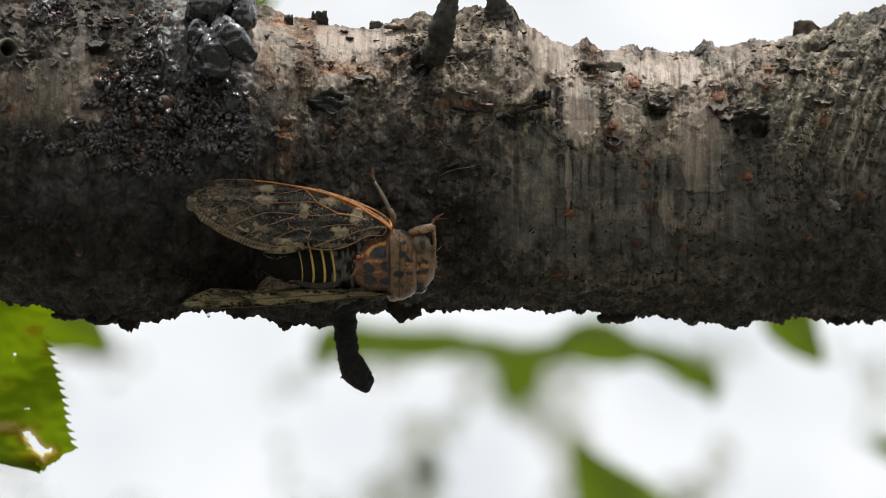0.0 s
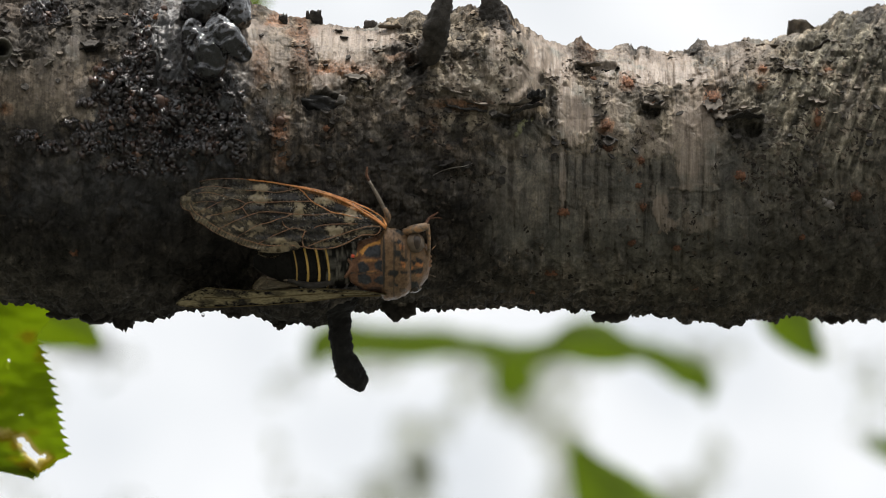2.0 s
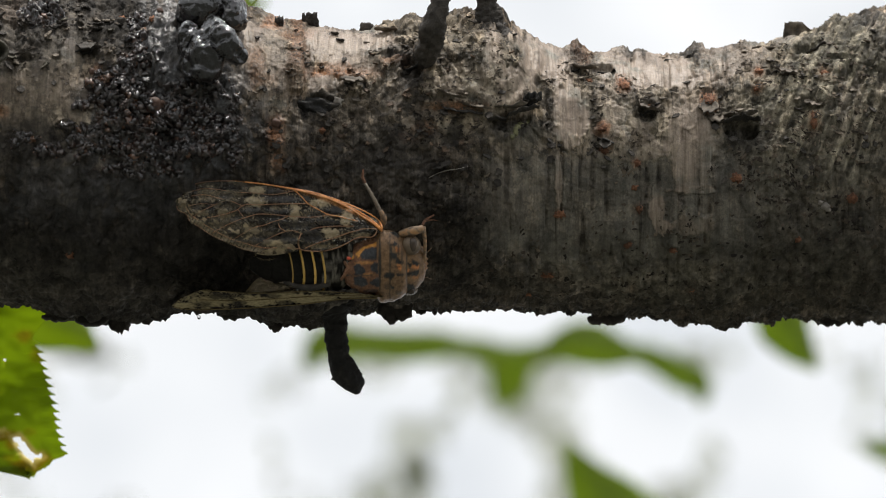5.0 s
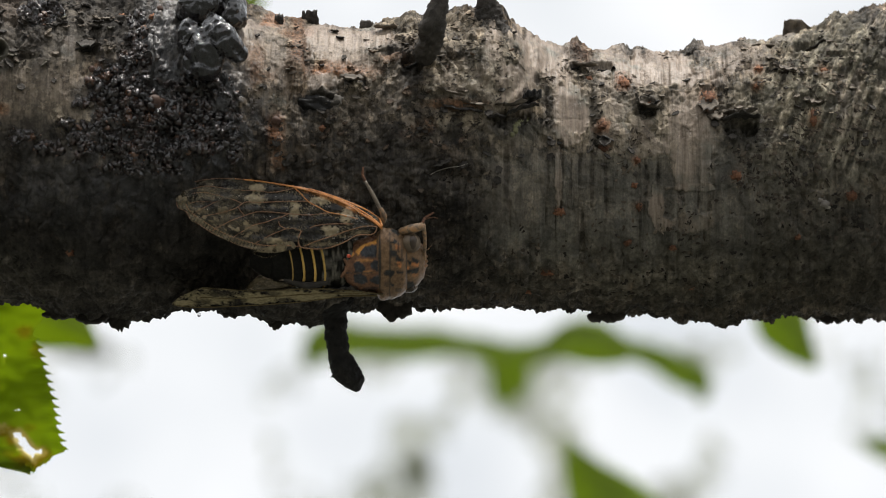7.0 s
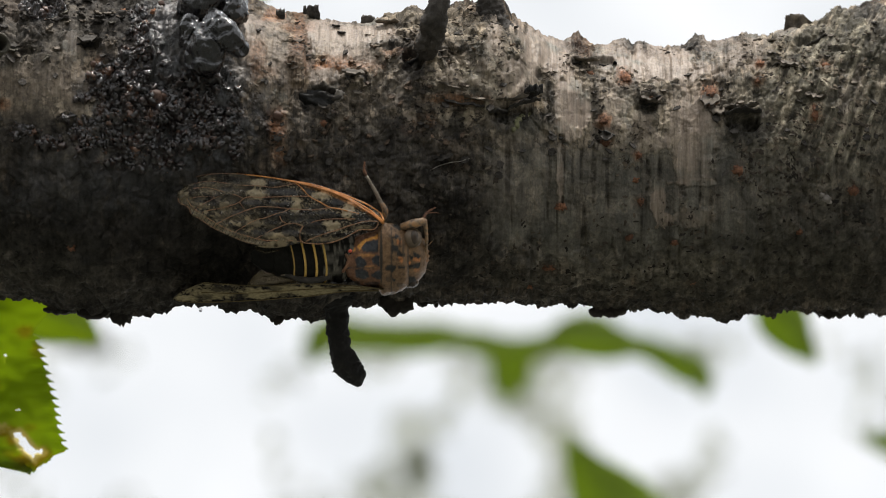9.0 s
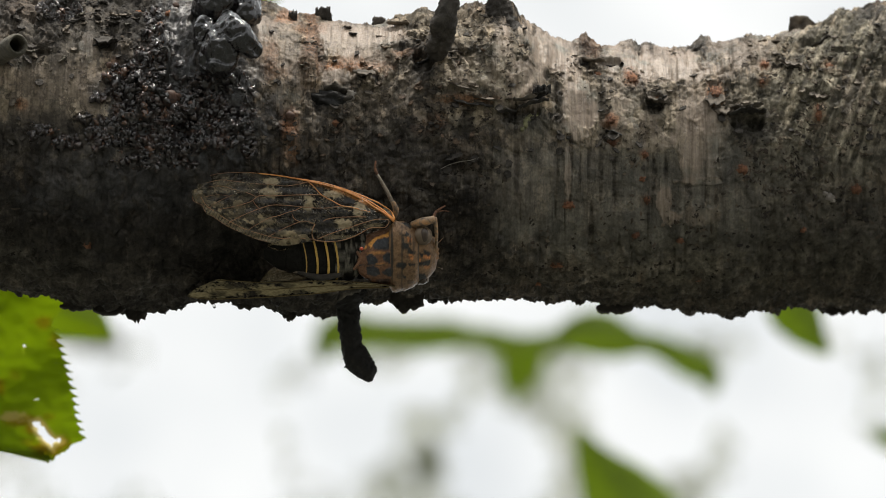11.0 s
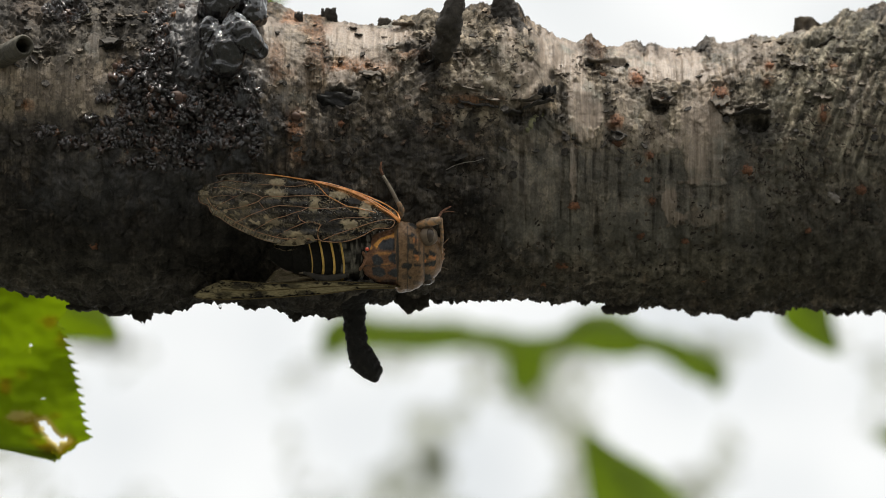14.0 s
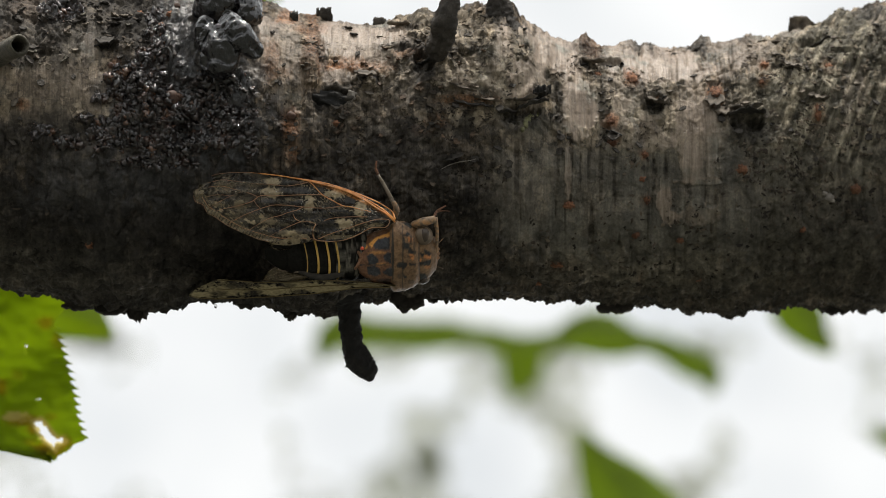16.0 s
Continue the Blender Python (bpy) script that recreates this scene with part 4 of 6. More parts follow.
def build_chip():
    """A thick trapezoid of bark that stands up from the upper edge."""
    low, high = [(1402, 74), (1420, 74), (1440, 72), (1470, 66)], [(1406, 38), (1420, 36), (1436, 37), (1458, 56)]
    away = float(bend((1430 - 784) * UNIT))

    def fn(a, b):
        i = min(2, int(a * 3))
        f = a * 3 - i
        p = [(1 - f) * (low[i][n] * (1 - b) + high[i][n] * b) + f * (low[i + 1][n] * (1 - b) + high[i + 1][n] * b) for n in (0, 1)]
        return spot(p[0] + 1.5 * noise.noise(Vector((b * 5, a * 3, 2))), p[1] + 2 * noise.noise(Vector((a * 7, b * 3, 5))), away - 0.001 + 0.0005 * noise.noise(Vector((a * 4, b * 4, 0))))
    part("bark_chip", sheet(fn, 16, 8, 0.0016), FLAKE, branch)


build_chip()
# small scales scattered over the rest
SCALES = [flake_mesh(300 + k, (9 + 3 * (k % 4)) * UNIT, (7 + 3 * (k % 3)) * UNIT, (2 + k % 2) * UNIT, 2.2 * UNIT, FLAKE if k % 2 else TWIG) for k in range(9)]
rng = random.Random(5)
for _ in range(34):
    u, v = rng.choice([(rng.gauss(30, 26), rng.gauss(100, 16)), (rng.gauss(110, 30), rng.gauss(35, 18)), (rng.gauss(215, 34), rng.gauss(60, 32)), (rng.gauss(20, 20), rng.gauss(30, 18))])
    put_flake(flake_mesh(400 + _, rng.uniform(10, 24) * UNIT, rng.uniform(8, 15) * UNIT, rng.uniform(3, 6) * UNIT, 2.4 * UNIT, rng.choice([FLAKE, STUB, TWIG, TWIG]), 0.4), u, v, rng.uniform(-70, 70), rng.uniform(-30, 0), 0.0001)
browns = [flake_mesh(500 + k, (8 + 3 * (k % 3)) * UNIT, (7 + 3 * (k % 2)) * UNIT, 3 * UNIT, 2.4 * UNIT, BROWN, 0.4) for k in range(6)]
for _ in range(34):
    u, v = rng.gauss(700, 85), rng.uniform(95, 300)
    put_flake(rng.choice(browns), u, v, rng.uniform(-60, 60), rng.uniform(-35, 0), 0.00015)
placed = 0
while placed < 145:
    u, v = rng.uniform(0, 1568), rng.uniform(10, 330)
    if (180 < u < 450 and v < 300) or v < TOP_EDGE(u) + 8 or v > LOW_EDGE(u) - 6 or (540 < u < 780 and 400 < v < 540):
        continue
    if blobs(np.array([u]), np.array([v]), PEELED, 0.3)[0] > 0.4 and rng.random() < 0.8:
        continue
    # lower down only dark scales, to match the shade painted into the bark
    put_flake(SCALES[rng.randrange(9) if v < 200 else 2 * rng.randrange(4)], u, v, rng.uniform(-60, 60), rng.uniform(-25, 5), 0.0001)
    placed += 1


# fine scurf: crisp little scales where the skin breaks up
def build_scurf():
    rs = np.random.RandomState(21)
    zones = [(770, 90, 70, 45, 1), (790, 210, 80, 70, .9), (650, 165, 45, 30, .8), (545, 90, 16, 60, .9), (505, 250, 20, 50, .7), (720, 90, 60, 40, .6), (860, 60, 50, 30, .9), (850, 150, 60, 50, .8), (890, 110, 40, 60, .5),
             (1040, 120, 26, 36, .9), (1072, 200, 12, 70, .9), (1120, 150, 26, 26, .6), (1165, 180, 26, 30, .8), (1140, 270, 50, 40, .6), (985, 170, 10, 60, .8), (1200, 95, 40, 12, .7), (1290, 175, 30, 30, .5),
             (1440, 110, 130, 60, .9), (1480, 220, 110, 80, .8), (1400, 300, 90, 60, .8), (1500, 370, 90, 70, .6), (1250, 400, 200, 40, .35), (1200, 480, 380, 60, .3), (950, 470, 120, 60, .3), (820, 330, 60, 80, .6),
             (40, 60, 60, 60, .9), (110, 35, 60, 34, .9), (210, 60, 50, 60, .7), (60, 110, 60, 20, .6), (470, 200, 40, 60, .35), (600, 240, 60, 60, .4), (60, 440, 80, 80, .25)]
    u, v = rs.uniform(-10, 1580, 60000), rs.uniform(0, 560, 60000)
    wob = 1.2 * (fbm(u / 24, v / 24, 0, 3, 62) - 0.5)
    keep = (blobs(u, v, zones, 0.4, wob) * (0.25 + 0.75 * (fbm(u / 14, v / 14, 0, 2, 63) > 0.5)) > rs.uniform(0.1, 1.0, len(u))) & (v > TOP_EDGE(u) + 3) & (v < LOW_EDGE(u) - 8)
    u, v = u[keep][:3000], v[keep][:3000]
    pos, out, up, cover, _, _ = perch_many(u, v, 0.00002)
    n = len(u)
    side = np.array([1.0, 0, 0])[None].repeat(n, 0)
    t = rs.normal(0, 0.5, n) + 0.5 * smoothstep(1330, 1430, u)
    ax = side * np.cos(t)[:, None] - up * np.sin(t)[:, None]
    az = side * np.sin(t)[:, None] + up * np.cos(t)[:, None]
    tilt = np.abs(rs.normal(0.2, 0.4, n))[:, None]
    az, ay = az * np.cos(tilt) - out * np.sin(tilt), -(out * np.cos(tilt) + az * np.sin(tilt))
    w, h = (2.6 + 5.5 * rs.uniform(0, 1, n) ** 2.5) * UNIT, (2.2 + 4.6 * rs.uniform(0, 1, n) ** 2.5) * UNIT
    verts, faces, tone = [], [], []
    sides = 9
    for k in range(8):
        rnd = random.Random(900 + k)
        rr = [rnd.uniform(0.4, 1.2) for _ in range(sides)]
        ring = [(math.cos(6.2832 * i / sides) * rr[i], math.sin(6.2832 * i / sides) * rr[i]) for i in range(sides)]
        base = [(x, -0.22 + 0.12 * rnd.random(), z) for x, z in ring] + [(x * 0.96, 0.25, z * 0.96) for x, z in ring] + [(0.05, -0.3, 0.1)]
        fs = [(i, (i + 1) % sides, 2 * sides) for i in range(sides)] + [((i + 1) % sides, i, i + sides, (i + 1) % sides + sides) for i in range(sides)]
        pick = np.arange(n) % 8 == k
        off = np.array(tuple(home(branch)))
        vs, fc = scattered((base, fs), pos[pick] - off, ax[pick] * w[pick, None], ay[pick] * (0.45 * h[pick, None]), az[pick] * h[pick, None])
        faces += [tuple(i + len(verts) for i in f) for f in fc]
        verts += vs.tolist()
        tone += np.repeat(np.clip(cover["soot_shade"] + cover["tar_shade"], 0, 1)[pick], len(base)).tolist()
    ob = new("bark_scurf", mesh_of("bark_scurf", verts, faces, SCURF, False, dict(tone=tone)))
    ob.parent = branch
    tagged(ob, "small loose scales of bark", kind="stuff")


build_scurf()


def awning(u0, v0, u1, v1, out, material, seed, droop=0.25, label=""):
    """A thick lifted flake that juts out from the bark along a line and shades what is under it."""
    n = 26
    us, vs = np.linspace(u0, u1, n), np.linspace(v0, v1, n)
    us, vs = us + 4 * (fbm(us / 9, us * 0, seed, 2, 5) - 0.5), vs + 7 * (fbm(us / 22, us * 0 + 3, seed, 3, 6) - 0.5)
    pos, nrm, up, _, _, _ = perch_many(us, vs, -0.0003)
    jut = out * (0.55 + 0.9 * fbm(us / 8, us * 0 + 7, seed, 3, 7)) * np.sin(np.pi * np.clip(np.linspace(0.04, 0.96, n), 0, 1)) ** 0.35 * UNIT

    def fn(a, b):
        i = min(n - 2, int(a * (n - 1)))
        f = a * (n - 1) - i
        p, o, w, j = [(1 - f) * arr[i] + f * arr[i + 1] for arr in (pos, nrm, up, jut)]
        lift = -droop * b * b + 0.10 * noise.noise(Vector((a * 6, b * 3, seed)))
        return Vector(tuple(p + o * j * b + w * j * lift))
    part("bark_flake", sheet(fn, 48, 8, 2.2 * UNIT, Vector((0, 0, 1))), material, branch, label)


# dark materials put the shade of the flakes' undersides into their colour
for k, (u0, v0, u1, v1, out, mat, droop) in enumerate([
        (880, 208, 972, 190, 26, TWIG, 0.1), (940, 190, 976, 180, 24, NEARBLACK, -0.5), (1298, 214, 1364, 206, 26, TWIG, 0.1), (1074, 118, 1106, 126, 13, NEARBLACK, 0.8), (1030, 122, 1050, 119, 8, NEARBLACK, 0.6),
        (1148, 196, 1184, 184, 15, NEARBLACK, 0.5), (1074, 236, 1104, 250, 12, NEARBLACK, 0.4), (150, 90, 196, 84, 13, NEARBLACK, 0.3), (800, 186, 872, 196, 12, TWIG, 0.5),
        (1436, 86, 1480, 78, 12, TWIG, 0.3), (1380, 128, 1408, 122, 9, TWIG, 0.3), (736, 118, 764, 112, 12, NEARBLACK, 0.3)]):
    awning(u0, v0, u1, v1, out, mat, 70 + k, droop)


# rusty lenticels
def build_lenticels():
    rows = [(1120, 150, 13, 16), (1272, 178, 14, 20), (1475, 125, 13, 13), (1460, 212, 12, 20), (1083, 224, 12, 11), (1086, 263, 11, 9), (1143, 286, 9, 8), (1320, 313, 12, 12),
            (1007, 377, 13, 9), (1146, 367, 11, 11), (1360, 126, 9, 9), (1357, 153, 11, 9), (1128, 430, 10, 8), (985, 486, 14, 9), (1240, 514, 15, 8), (952, 523, 14, 10),
            (1525, 348, 13, 11), (1167, 184, 8, 10), (1060, 142, 9, 12), (1140, 330, 8, 7), (1208, 440, 9, 7), (288, 40, 9, 9), (140, 450, 9, 8), (585, 228, 10, 7), (232, 22, 10, 8), (1430, 420, 8, 7)]
    for k, (u, v, a, b) in enumerate(rows):
        vs, fs = lump((0, 0, 0), (0.72 * a * UNIT, 4.5 * UNIT, 0.72 * b * UNIT), k, 10, 16, 0.9, 2.9)
        put_flake(mesh_of("lenticel", vs, fs, RUST), u, v, 0, 0, -0.00005, "lenticel", "rusty orange corky lenticel")


build_lenticels()


# ---- gum and frass on the branch ----
CRUSTED = [(240, 160, 52, 40, 1), (228, 195, 36, 34, .8), (182, 150, 14, 10, .8), (160, 185, 12, 8, .7), (140, 225, 20, 12, .7), (100, 262, 22, 12, .7), (190, 130, 10, 10, .7), (165, 262, 26, 14, .7), (275, 205, 46, 30, .9), (345, 215, 44, 44, 1), (395, 215, 42, 44, 1), (375, 170, 56, 26, .9), (330, 180, 30, 30, .9), (250, 255, 66, 30, .8), (175, 240, 44, 26, .6), (58, 245, 24, 14, .8),
           (96, 24, 34, 18, .9), (262, 60, 18, 44, .8), (255, 110, 34, 18, .8), (360, 262, 70, 22, .7), (432, 275, 14, 20, .8), (230, 300, 60, 16, .5), (420, 240, 26, 26, .7), (300, 290, 60, 18, .5)]


def crust_height(x, th):
    """Millimetres by which the gummy crust stands over the bark; below zero where there is none."""
    c, r = spine(x)
    u, v = on_plan(x, -r * np.cos(th), c + r * np.sin(th))
    xm, am = x * 1000, th * 21.7
    wob = 1.1 * (fbm(u / 26, v / 26, 0, 4, 51) - 0.5) + 0.6 * (fbm(u / 7, v / 7, 0, 3, 52) - 0.5)
    mass = blobs(u, v, CRUSTED, 0.45, wob)
    wx, wa = xm + 0.5 * fbm(xm / 0.6, am / 0.6, 0, 2, 53), am + 0.5 * fbm(xm / 0.6, am / 0.6, 0, 2, 54)
    d1, _, val1 = cellular(wx / 2.0, wa / 1.8, 55)
    e1, _, val2 = cellular(wx / 0.95, wa / 0.9, 56)
    f1, _, val3 = cellular(wx / 0.45, wa / 0.45, 57)
    lumps = 1.5 * val1 * (1 - np.minimum(d1, 1) ** 2) + 0.75 * val2 * (1 - np.minimum(e1, 1) ** 2) + 0.12 * val3 * (1 - np.minimum(f1, 1) ** 2)
    return -0.45 + mass * (0.1 + lumps + 1.5 * (fbm(xm / 2.0, am / 2.0, 0, 3, 58) - 0.45))


def build_crust():
    """The sticky crust of gum and frass that covers the bark below the drops."""
    xs = np.arange((20 - 784) * UNIT, (470 - 784) * UNIT, 0.000095)
    ths = np.radians(np.linspace(-18, 74, 380))
    X, TH = np.meshgrid(xs, ths, indexing="ij")
    h = crust_height(X, TH)
    (px, py, pz), _ = bark(X, TH, h)
    rows, cols = X.shape
    i, j = np.meshgrid(np.arange(rows - 1), np.arange(cols - 1), indexing="ij")
    a = i * cols + j
    quads = np.stack([a, a + cols, a + cols + 1, a + 1], -1).reshape(-1, 4)
    quads = quads[(h.ravel()[quads] > -0.3).any(axis=1)]
    used = np.unique(quads)
    index = np.zeros(rows * cols, int)
    index[used] = np.arange(len(used))
    off = home(branch)
    co = np.stack([px - off.x, py - off.y, pz - off.z], -1).reshape(-1, 3)[used]
    ob = new("gum_crust", mesh_of("gum_crust", co.tolist(), index[quads].tolist(), CRUST))
    ob.parent = branch
    tagged(ob, "wet black lumpy crust of gum and frass")


def build_gum():
    for u, v, y, a, b, s in [(370, 10, -0.0165, 40, 38, 1), (424, 26, -0.0150, 30, 34, 2)]:
        vs, fs = lump((0, 0, 0), (a * UNIT, 36 * UNIT, b * UNIT), s, 50, 70, 0.2, 1.4)
        c = spot(u, v, y)
        part("gum_drop", ([c + q * (1 + 0.08 * noise.noise(q * 1100) + 0.05 * noise.noise(q * 2600) + 0.03 * noise.noise(q * 6000)) for q in vs], fs), GUM, branch, "glossy dark red-black gum drop")
    # drips that run down from them: one ends in a ball, one in a lobe
    for path, radii, label in [([(398, 44, -.0238), (388, 70, -.0246), (380, 96, -.0250), (376, 116, -.0248)], [20, 25, 28, 32, 35, 35], "glossy black gum drip that ends in a ball"),
                               ([(398, 50, -.0252), (408, 66, -.0260), (424, 82, -.0256), (440, 98, -.0246)], [15, 24, 26, 24, 20, 17], "wet wrinkled tongue of black gum"),
                               ([(352, 50, -.0212), (350, 70, -.0222), (352, 88, -.0226)], [16, 21, 20, 16], "wet black gum on the bark")]:
        ends = curve_of(list(zip(np.linspace(0, 1, len(radii)), radii)))
        line = smooth_line([spot(*p) for p in path], 70)
        length = sum((q - p).length for p, q in zip(line, line[1:]))
        last, first = line[-1] - line[-2], line[1] - line[0]
        line = [line[0] - first.normalized() * radii[0] * UNIT * 0.8 * (1 - t / 12) for t in range(12)] + line
        line += [line[-1] + last.normalized() * radii[-1] * UNIT * 0.85 * t / 16 for t in range(1, 17)]
        size = ([radii[0] * math.sqrt(max(0.002, 1 - (1 - t / 12) ** 2)) for t in range(12)] + [float(ends(t / 69)) for t in range(70)]
                + [radii[-1] * math.sqrt(max(0.002, 1 - (t / 16.2) ** 2)) for t in range(1, 17)])
        vs, fs = tube(line, [s * UNIT for s in size], 60)
        vs = [v + Vector((0, -1, 0.3)) * (0.0009 * noise.noise(v * 380) + 0.0005 * noise.noise(v * 900) + 0.00032 * noise.noise(Vector((v.x * 1500 - v.z * 900, v.y * 900, v.z * 700 + v.x * 500))) + 0.00010 * noise.noise(v * 4200)) for v in vs]
        part("gum_drop", (vs, fs), GUM, branch, label)
    build_crust()
    # larger crumbs
    r = random.Random(11)
    shapes = [mesh_of("frass_crumb", *lump((0, 0, 0), (1, 0.8, 1), 20 + k, 6, 8, 1.3, 2.4), FRASS) for k in range(8)]

    def where():
        cu, cv, a, b, _ = r.choice(CRUSTED)
        return r.gauss(cu, a * 0.55), r.gauss(cv, b * 0.55)

    def crumb(u, v, s):
        x, th = seat(u, v)
        h = max(0.0, float(crust_height(np.array([x]), np.array([th]))[0])) / 1000
        return perch(u, v, h + 0.1 * s) @ Euler((r.uniform(0, 6), r.uniform(0, 6), r.uniform(0, 6))).to_matrix().to_4x4() @ Matrix.Diagonal((s * r.uniform(0.7, 1.4), s * r.uniform(0.6, 1.1), s, 1))
    for _ in range(260):
        u, v = where()
        ob = new("frass_crumb", r.choice(shapes))
        ob.parent = branch
        ob.matrix_basis = Matrix.Translation(-home(branch)) @ crumb(u, v, (2.2 + 5 * r.random() ** 2.5) * UNIT)
    # pellets heaped on the crust, and the fine rest round them
    rs = np.random.RandomState(12)

    def strewn(name, count, small, large, spread, shapes, label):
        u, v = rs.uniform(0, 480, count * 14), rs.uniform(0, 350, count * 14)
        wob = 1.3 * (fbm(u / 22, v / 22, 0, 3, 61) - 0.5)
        keep = blobs(u, v, CRUSTED, 0.5, wob - spread) * smoothstep(0.34, 0.6, fbm(u / 11, v / 11, 0, 2, 64)) > rs.uniform(0.15, 1.0, len(u))
        u, v = u[keep][:count], v[keep][:count]
        pos, out, up, _, x, th = perch_many(u, v)
        size = (small + (large - small) * rs.uniform(0, 1, len(u)) ** 2.6) * UNIT
        lift = np.maximum(0, crust_height(x, th)) / 1000 + size * rs.uniform(-0.4, 0.5, len(u))
        pos = pos + out * lift[:, None] - np.array(tuple(home(branch)))
        ax, ay, az = [a * (size * rs.uniform(0.7, 1.25, len(u)))[:, None] for a in random_axes(rs, len(u))]
        verts, faces = [], []
        for k, shape in enumerate(shapes):
            pick = np.arange(len(u)) % len(shapes) == k
            vs, fs = scattered(shape, pos[pick], ax[pick], ay[pick], az[pick])
            faces += [tuple(i + len(verts) for i in f) for f in fs]
            verts += vs.tolist()
        ob = new(name, mesh_of(name, verts, faces, FRASS))
        ob.parent = branch
        tagged(ob, label, kind="stuff")
    strewn("frass_heap", 1150, 1.5, 7.0, 0.05, [lump((0, 0, 0), (1, 0.85, 1), 40 + k, 7, 9, 1.5, 2.1) for k in range(8)], "heaped wet black frass pellets")
    strewn("fine_frass", 2600, 0.7, 2.0, 0.45, [lump((0, 0, 0), (1, 0.8, 1), 3 + k, 4, 6, 1.0, 2.3) for k in range(2)], "fine sticky frass grains")
    # a dry curl that stands out of the crust
    line = [perch(u, v, l * UNIT).translation for u, v, l in [(271, 106, 16), (283, 107, 26), (289, 116, 30), (290, 130, 26), (287, 145, 20), (283, 158, 12)]]
    part("dry_curl", tube(smooth_line(line, 24), [UNIT * (1.4 + 2.2 * k / 23) for k in range(24)], 8, 0.3, 4), NEARBLACK, branch, "dark dry curl of gum")
    for u, v, s in [(288, 186, 15), (302, 182, 8), (275, 245, 7), (375, 205, 5), (372, 248, 7), (380, 254, 5), (330, 243, 4), (180, 125, 6), (505, 215, 8), (300, 30, 6)]:
        m = perch(u, v, 0.1 * s * UNIT)
        vs, fs = lump((0, 0, 0), (s * UNIT, 0.8 * s * UNIT, s * UNIT), s, 12, 16, 0.4, 1.3)
        ob = new("gum_bead", mesh_of("gum_bead", vs, fs, AMBER))
        ob.parent = branch
        ob.matrix_basis = Matrix.Translation(-home(branch)) @ m
        tagged(ob, "smooth reddish brown gum bead")
    for u, v, a, b in [(932, 222, 7, 6), (942, 215, 8, 5), (952, 207, 9, 5), (930, 233, 5, 8), (924, 242, 4, 4)]:
        vs, fs = lump((0, 0, 0), (a * UNIT, 3 * UNIT, b * UNIT), a, 8, 12, 0.8, 2.4)
        put_flake(mesh_of("lichen", vs, fs, LICHEN), u, v, 0, 0, 0, "lichen", "small pale green lichen")


build_gum()


def build_loose_chunk():
    """A dark wedge of old bark with a weathered grey end."""
    for u, v, a, b, mat in [(574, 182, 30, 15, NEARBLACK), (602, 184, 22, 13, TWIG), (617, 180, 9, 9, PEEL)]:
        put_flake(mesh_of("bark_chunk", *lump((0, 0, 0), (a * UNIT, 12 * UNIT, b * UNIT), a, 16, 24, 0.8, 2.0), mat), u, v, 4, 0, 0.0002, "bark_chunk")


build_loose_chunk()


def build_small_bits():
    """A dry stem across the dark bark, a pale ringed gall and a drop of water under the edge."""
    line = [perch(u, v, 3 * UNIT).translation for u, v in [(776, 312), (794, 304), (812, 299), (830, 296), (846, 291)]]
    part("dry_stem", tube(smooth_line(line, 24), [UNIT * (0.9 - 0.5 * abs(k / 12 - 1)) for k in range(24)], 8, 0.4, 6), PEEL, branch, "thin pale dry stem")
    for u, v, s in [(1478, 362, 8), (1470, 356, 5), (1484, 368, 4)]:
        put_flake(mesh_of("gall", *lump((0, 0, 0), (s * UNIT, 0.7 * s * UNIT, 0.8 * s * UNIT), s, 10, 14, 0.7, 2.2), PEEL), u, v, 20, 0, 0.0001, "gall", "small pale wrinkled gall")
    part("water_drop", lump(spot(369, 559, -0.004), (3.2 * UNIT, 3 * UNIT, 3.8 * UNIT), 2, 14, 20, 0.03), WATER, branch, "clear hanging drop of water")


build_small_bits()

# ---- the cicada ----
LEAN = 36.0
CICADA_AT = spot(690, 468, -0.0212)
CICADA_AXES = Matrix((Vector((1, 0, 0)), Vector((0, -math.sin(radians(LEAN)), math.cos(radians(LEAN)))),
                      Vector((0, -math.cos(radians(LEAN)), -math.sin(radians(LEAN)))))).transposed()
cicada = thing("cicada", CICADA_AT, "mottled brown cicada resting head to the side under the branch", "cicada")


def body(x, y, z):
    """Millimetres forwards, to its left and off its back, as a place."""
    return CICADA_AT + CICADA_AXES @ Vector((x / 1000, y / 1000, z / 1000))


def loft(rows, n=30, sides=36, flat=0.75, sweep=0.0, dents=1.0):
    """A body section through (x, half width, half height, lift) rows, flatter below than above."""
    xs = [r[0] for r in rows]
    fs = [curve_of([(r[0], r[k]) for r in rows]) for k in (1, 2, 3)]
    verts = []
    for i in range(n):
        x = xs[0] + (xs[-1] - xs[0]) * i / (n - 1)
        a, b, l = [float(f(x)) for f in fs]
        for k in range(sides):
            t = 2 * math.pi * k / sides
            q = math.sin(t)
            dent = (0.045 * noise.noise(Vector((x * 0.9, math.cos(t) * 2, q * 2))) + 0.035 * noise.noise(Vector((x * 2.3, math.cos(t) * 6, q * 6)))
                    + 0.018 * noise.noise(Vector((x * 5, math.cos(t) * 16, q * 16))))
            dent *= dents
            verts.append(body(x + sweep * max(0.0, q) ** 1.5, a * math.cos(t) * (1 + dent), l + b * q * (1 if q > 0 else flat) * (1 + dent)))
    faces = grid_faces(n, sides, wrap=True, flip=True)
    faces += [tuple(range(sides)), tuple(range(len(verts) - sides, len(verts)))[::-1]]
    return verts, faces


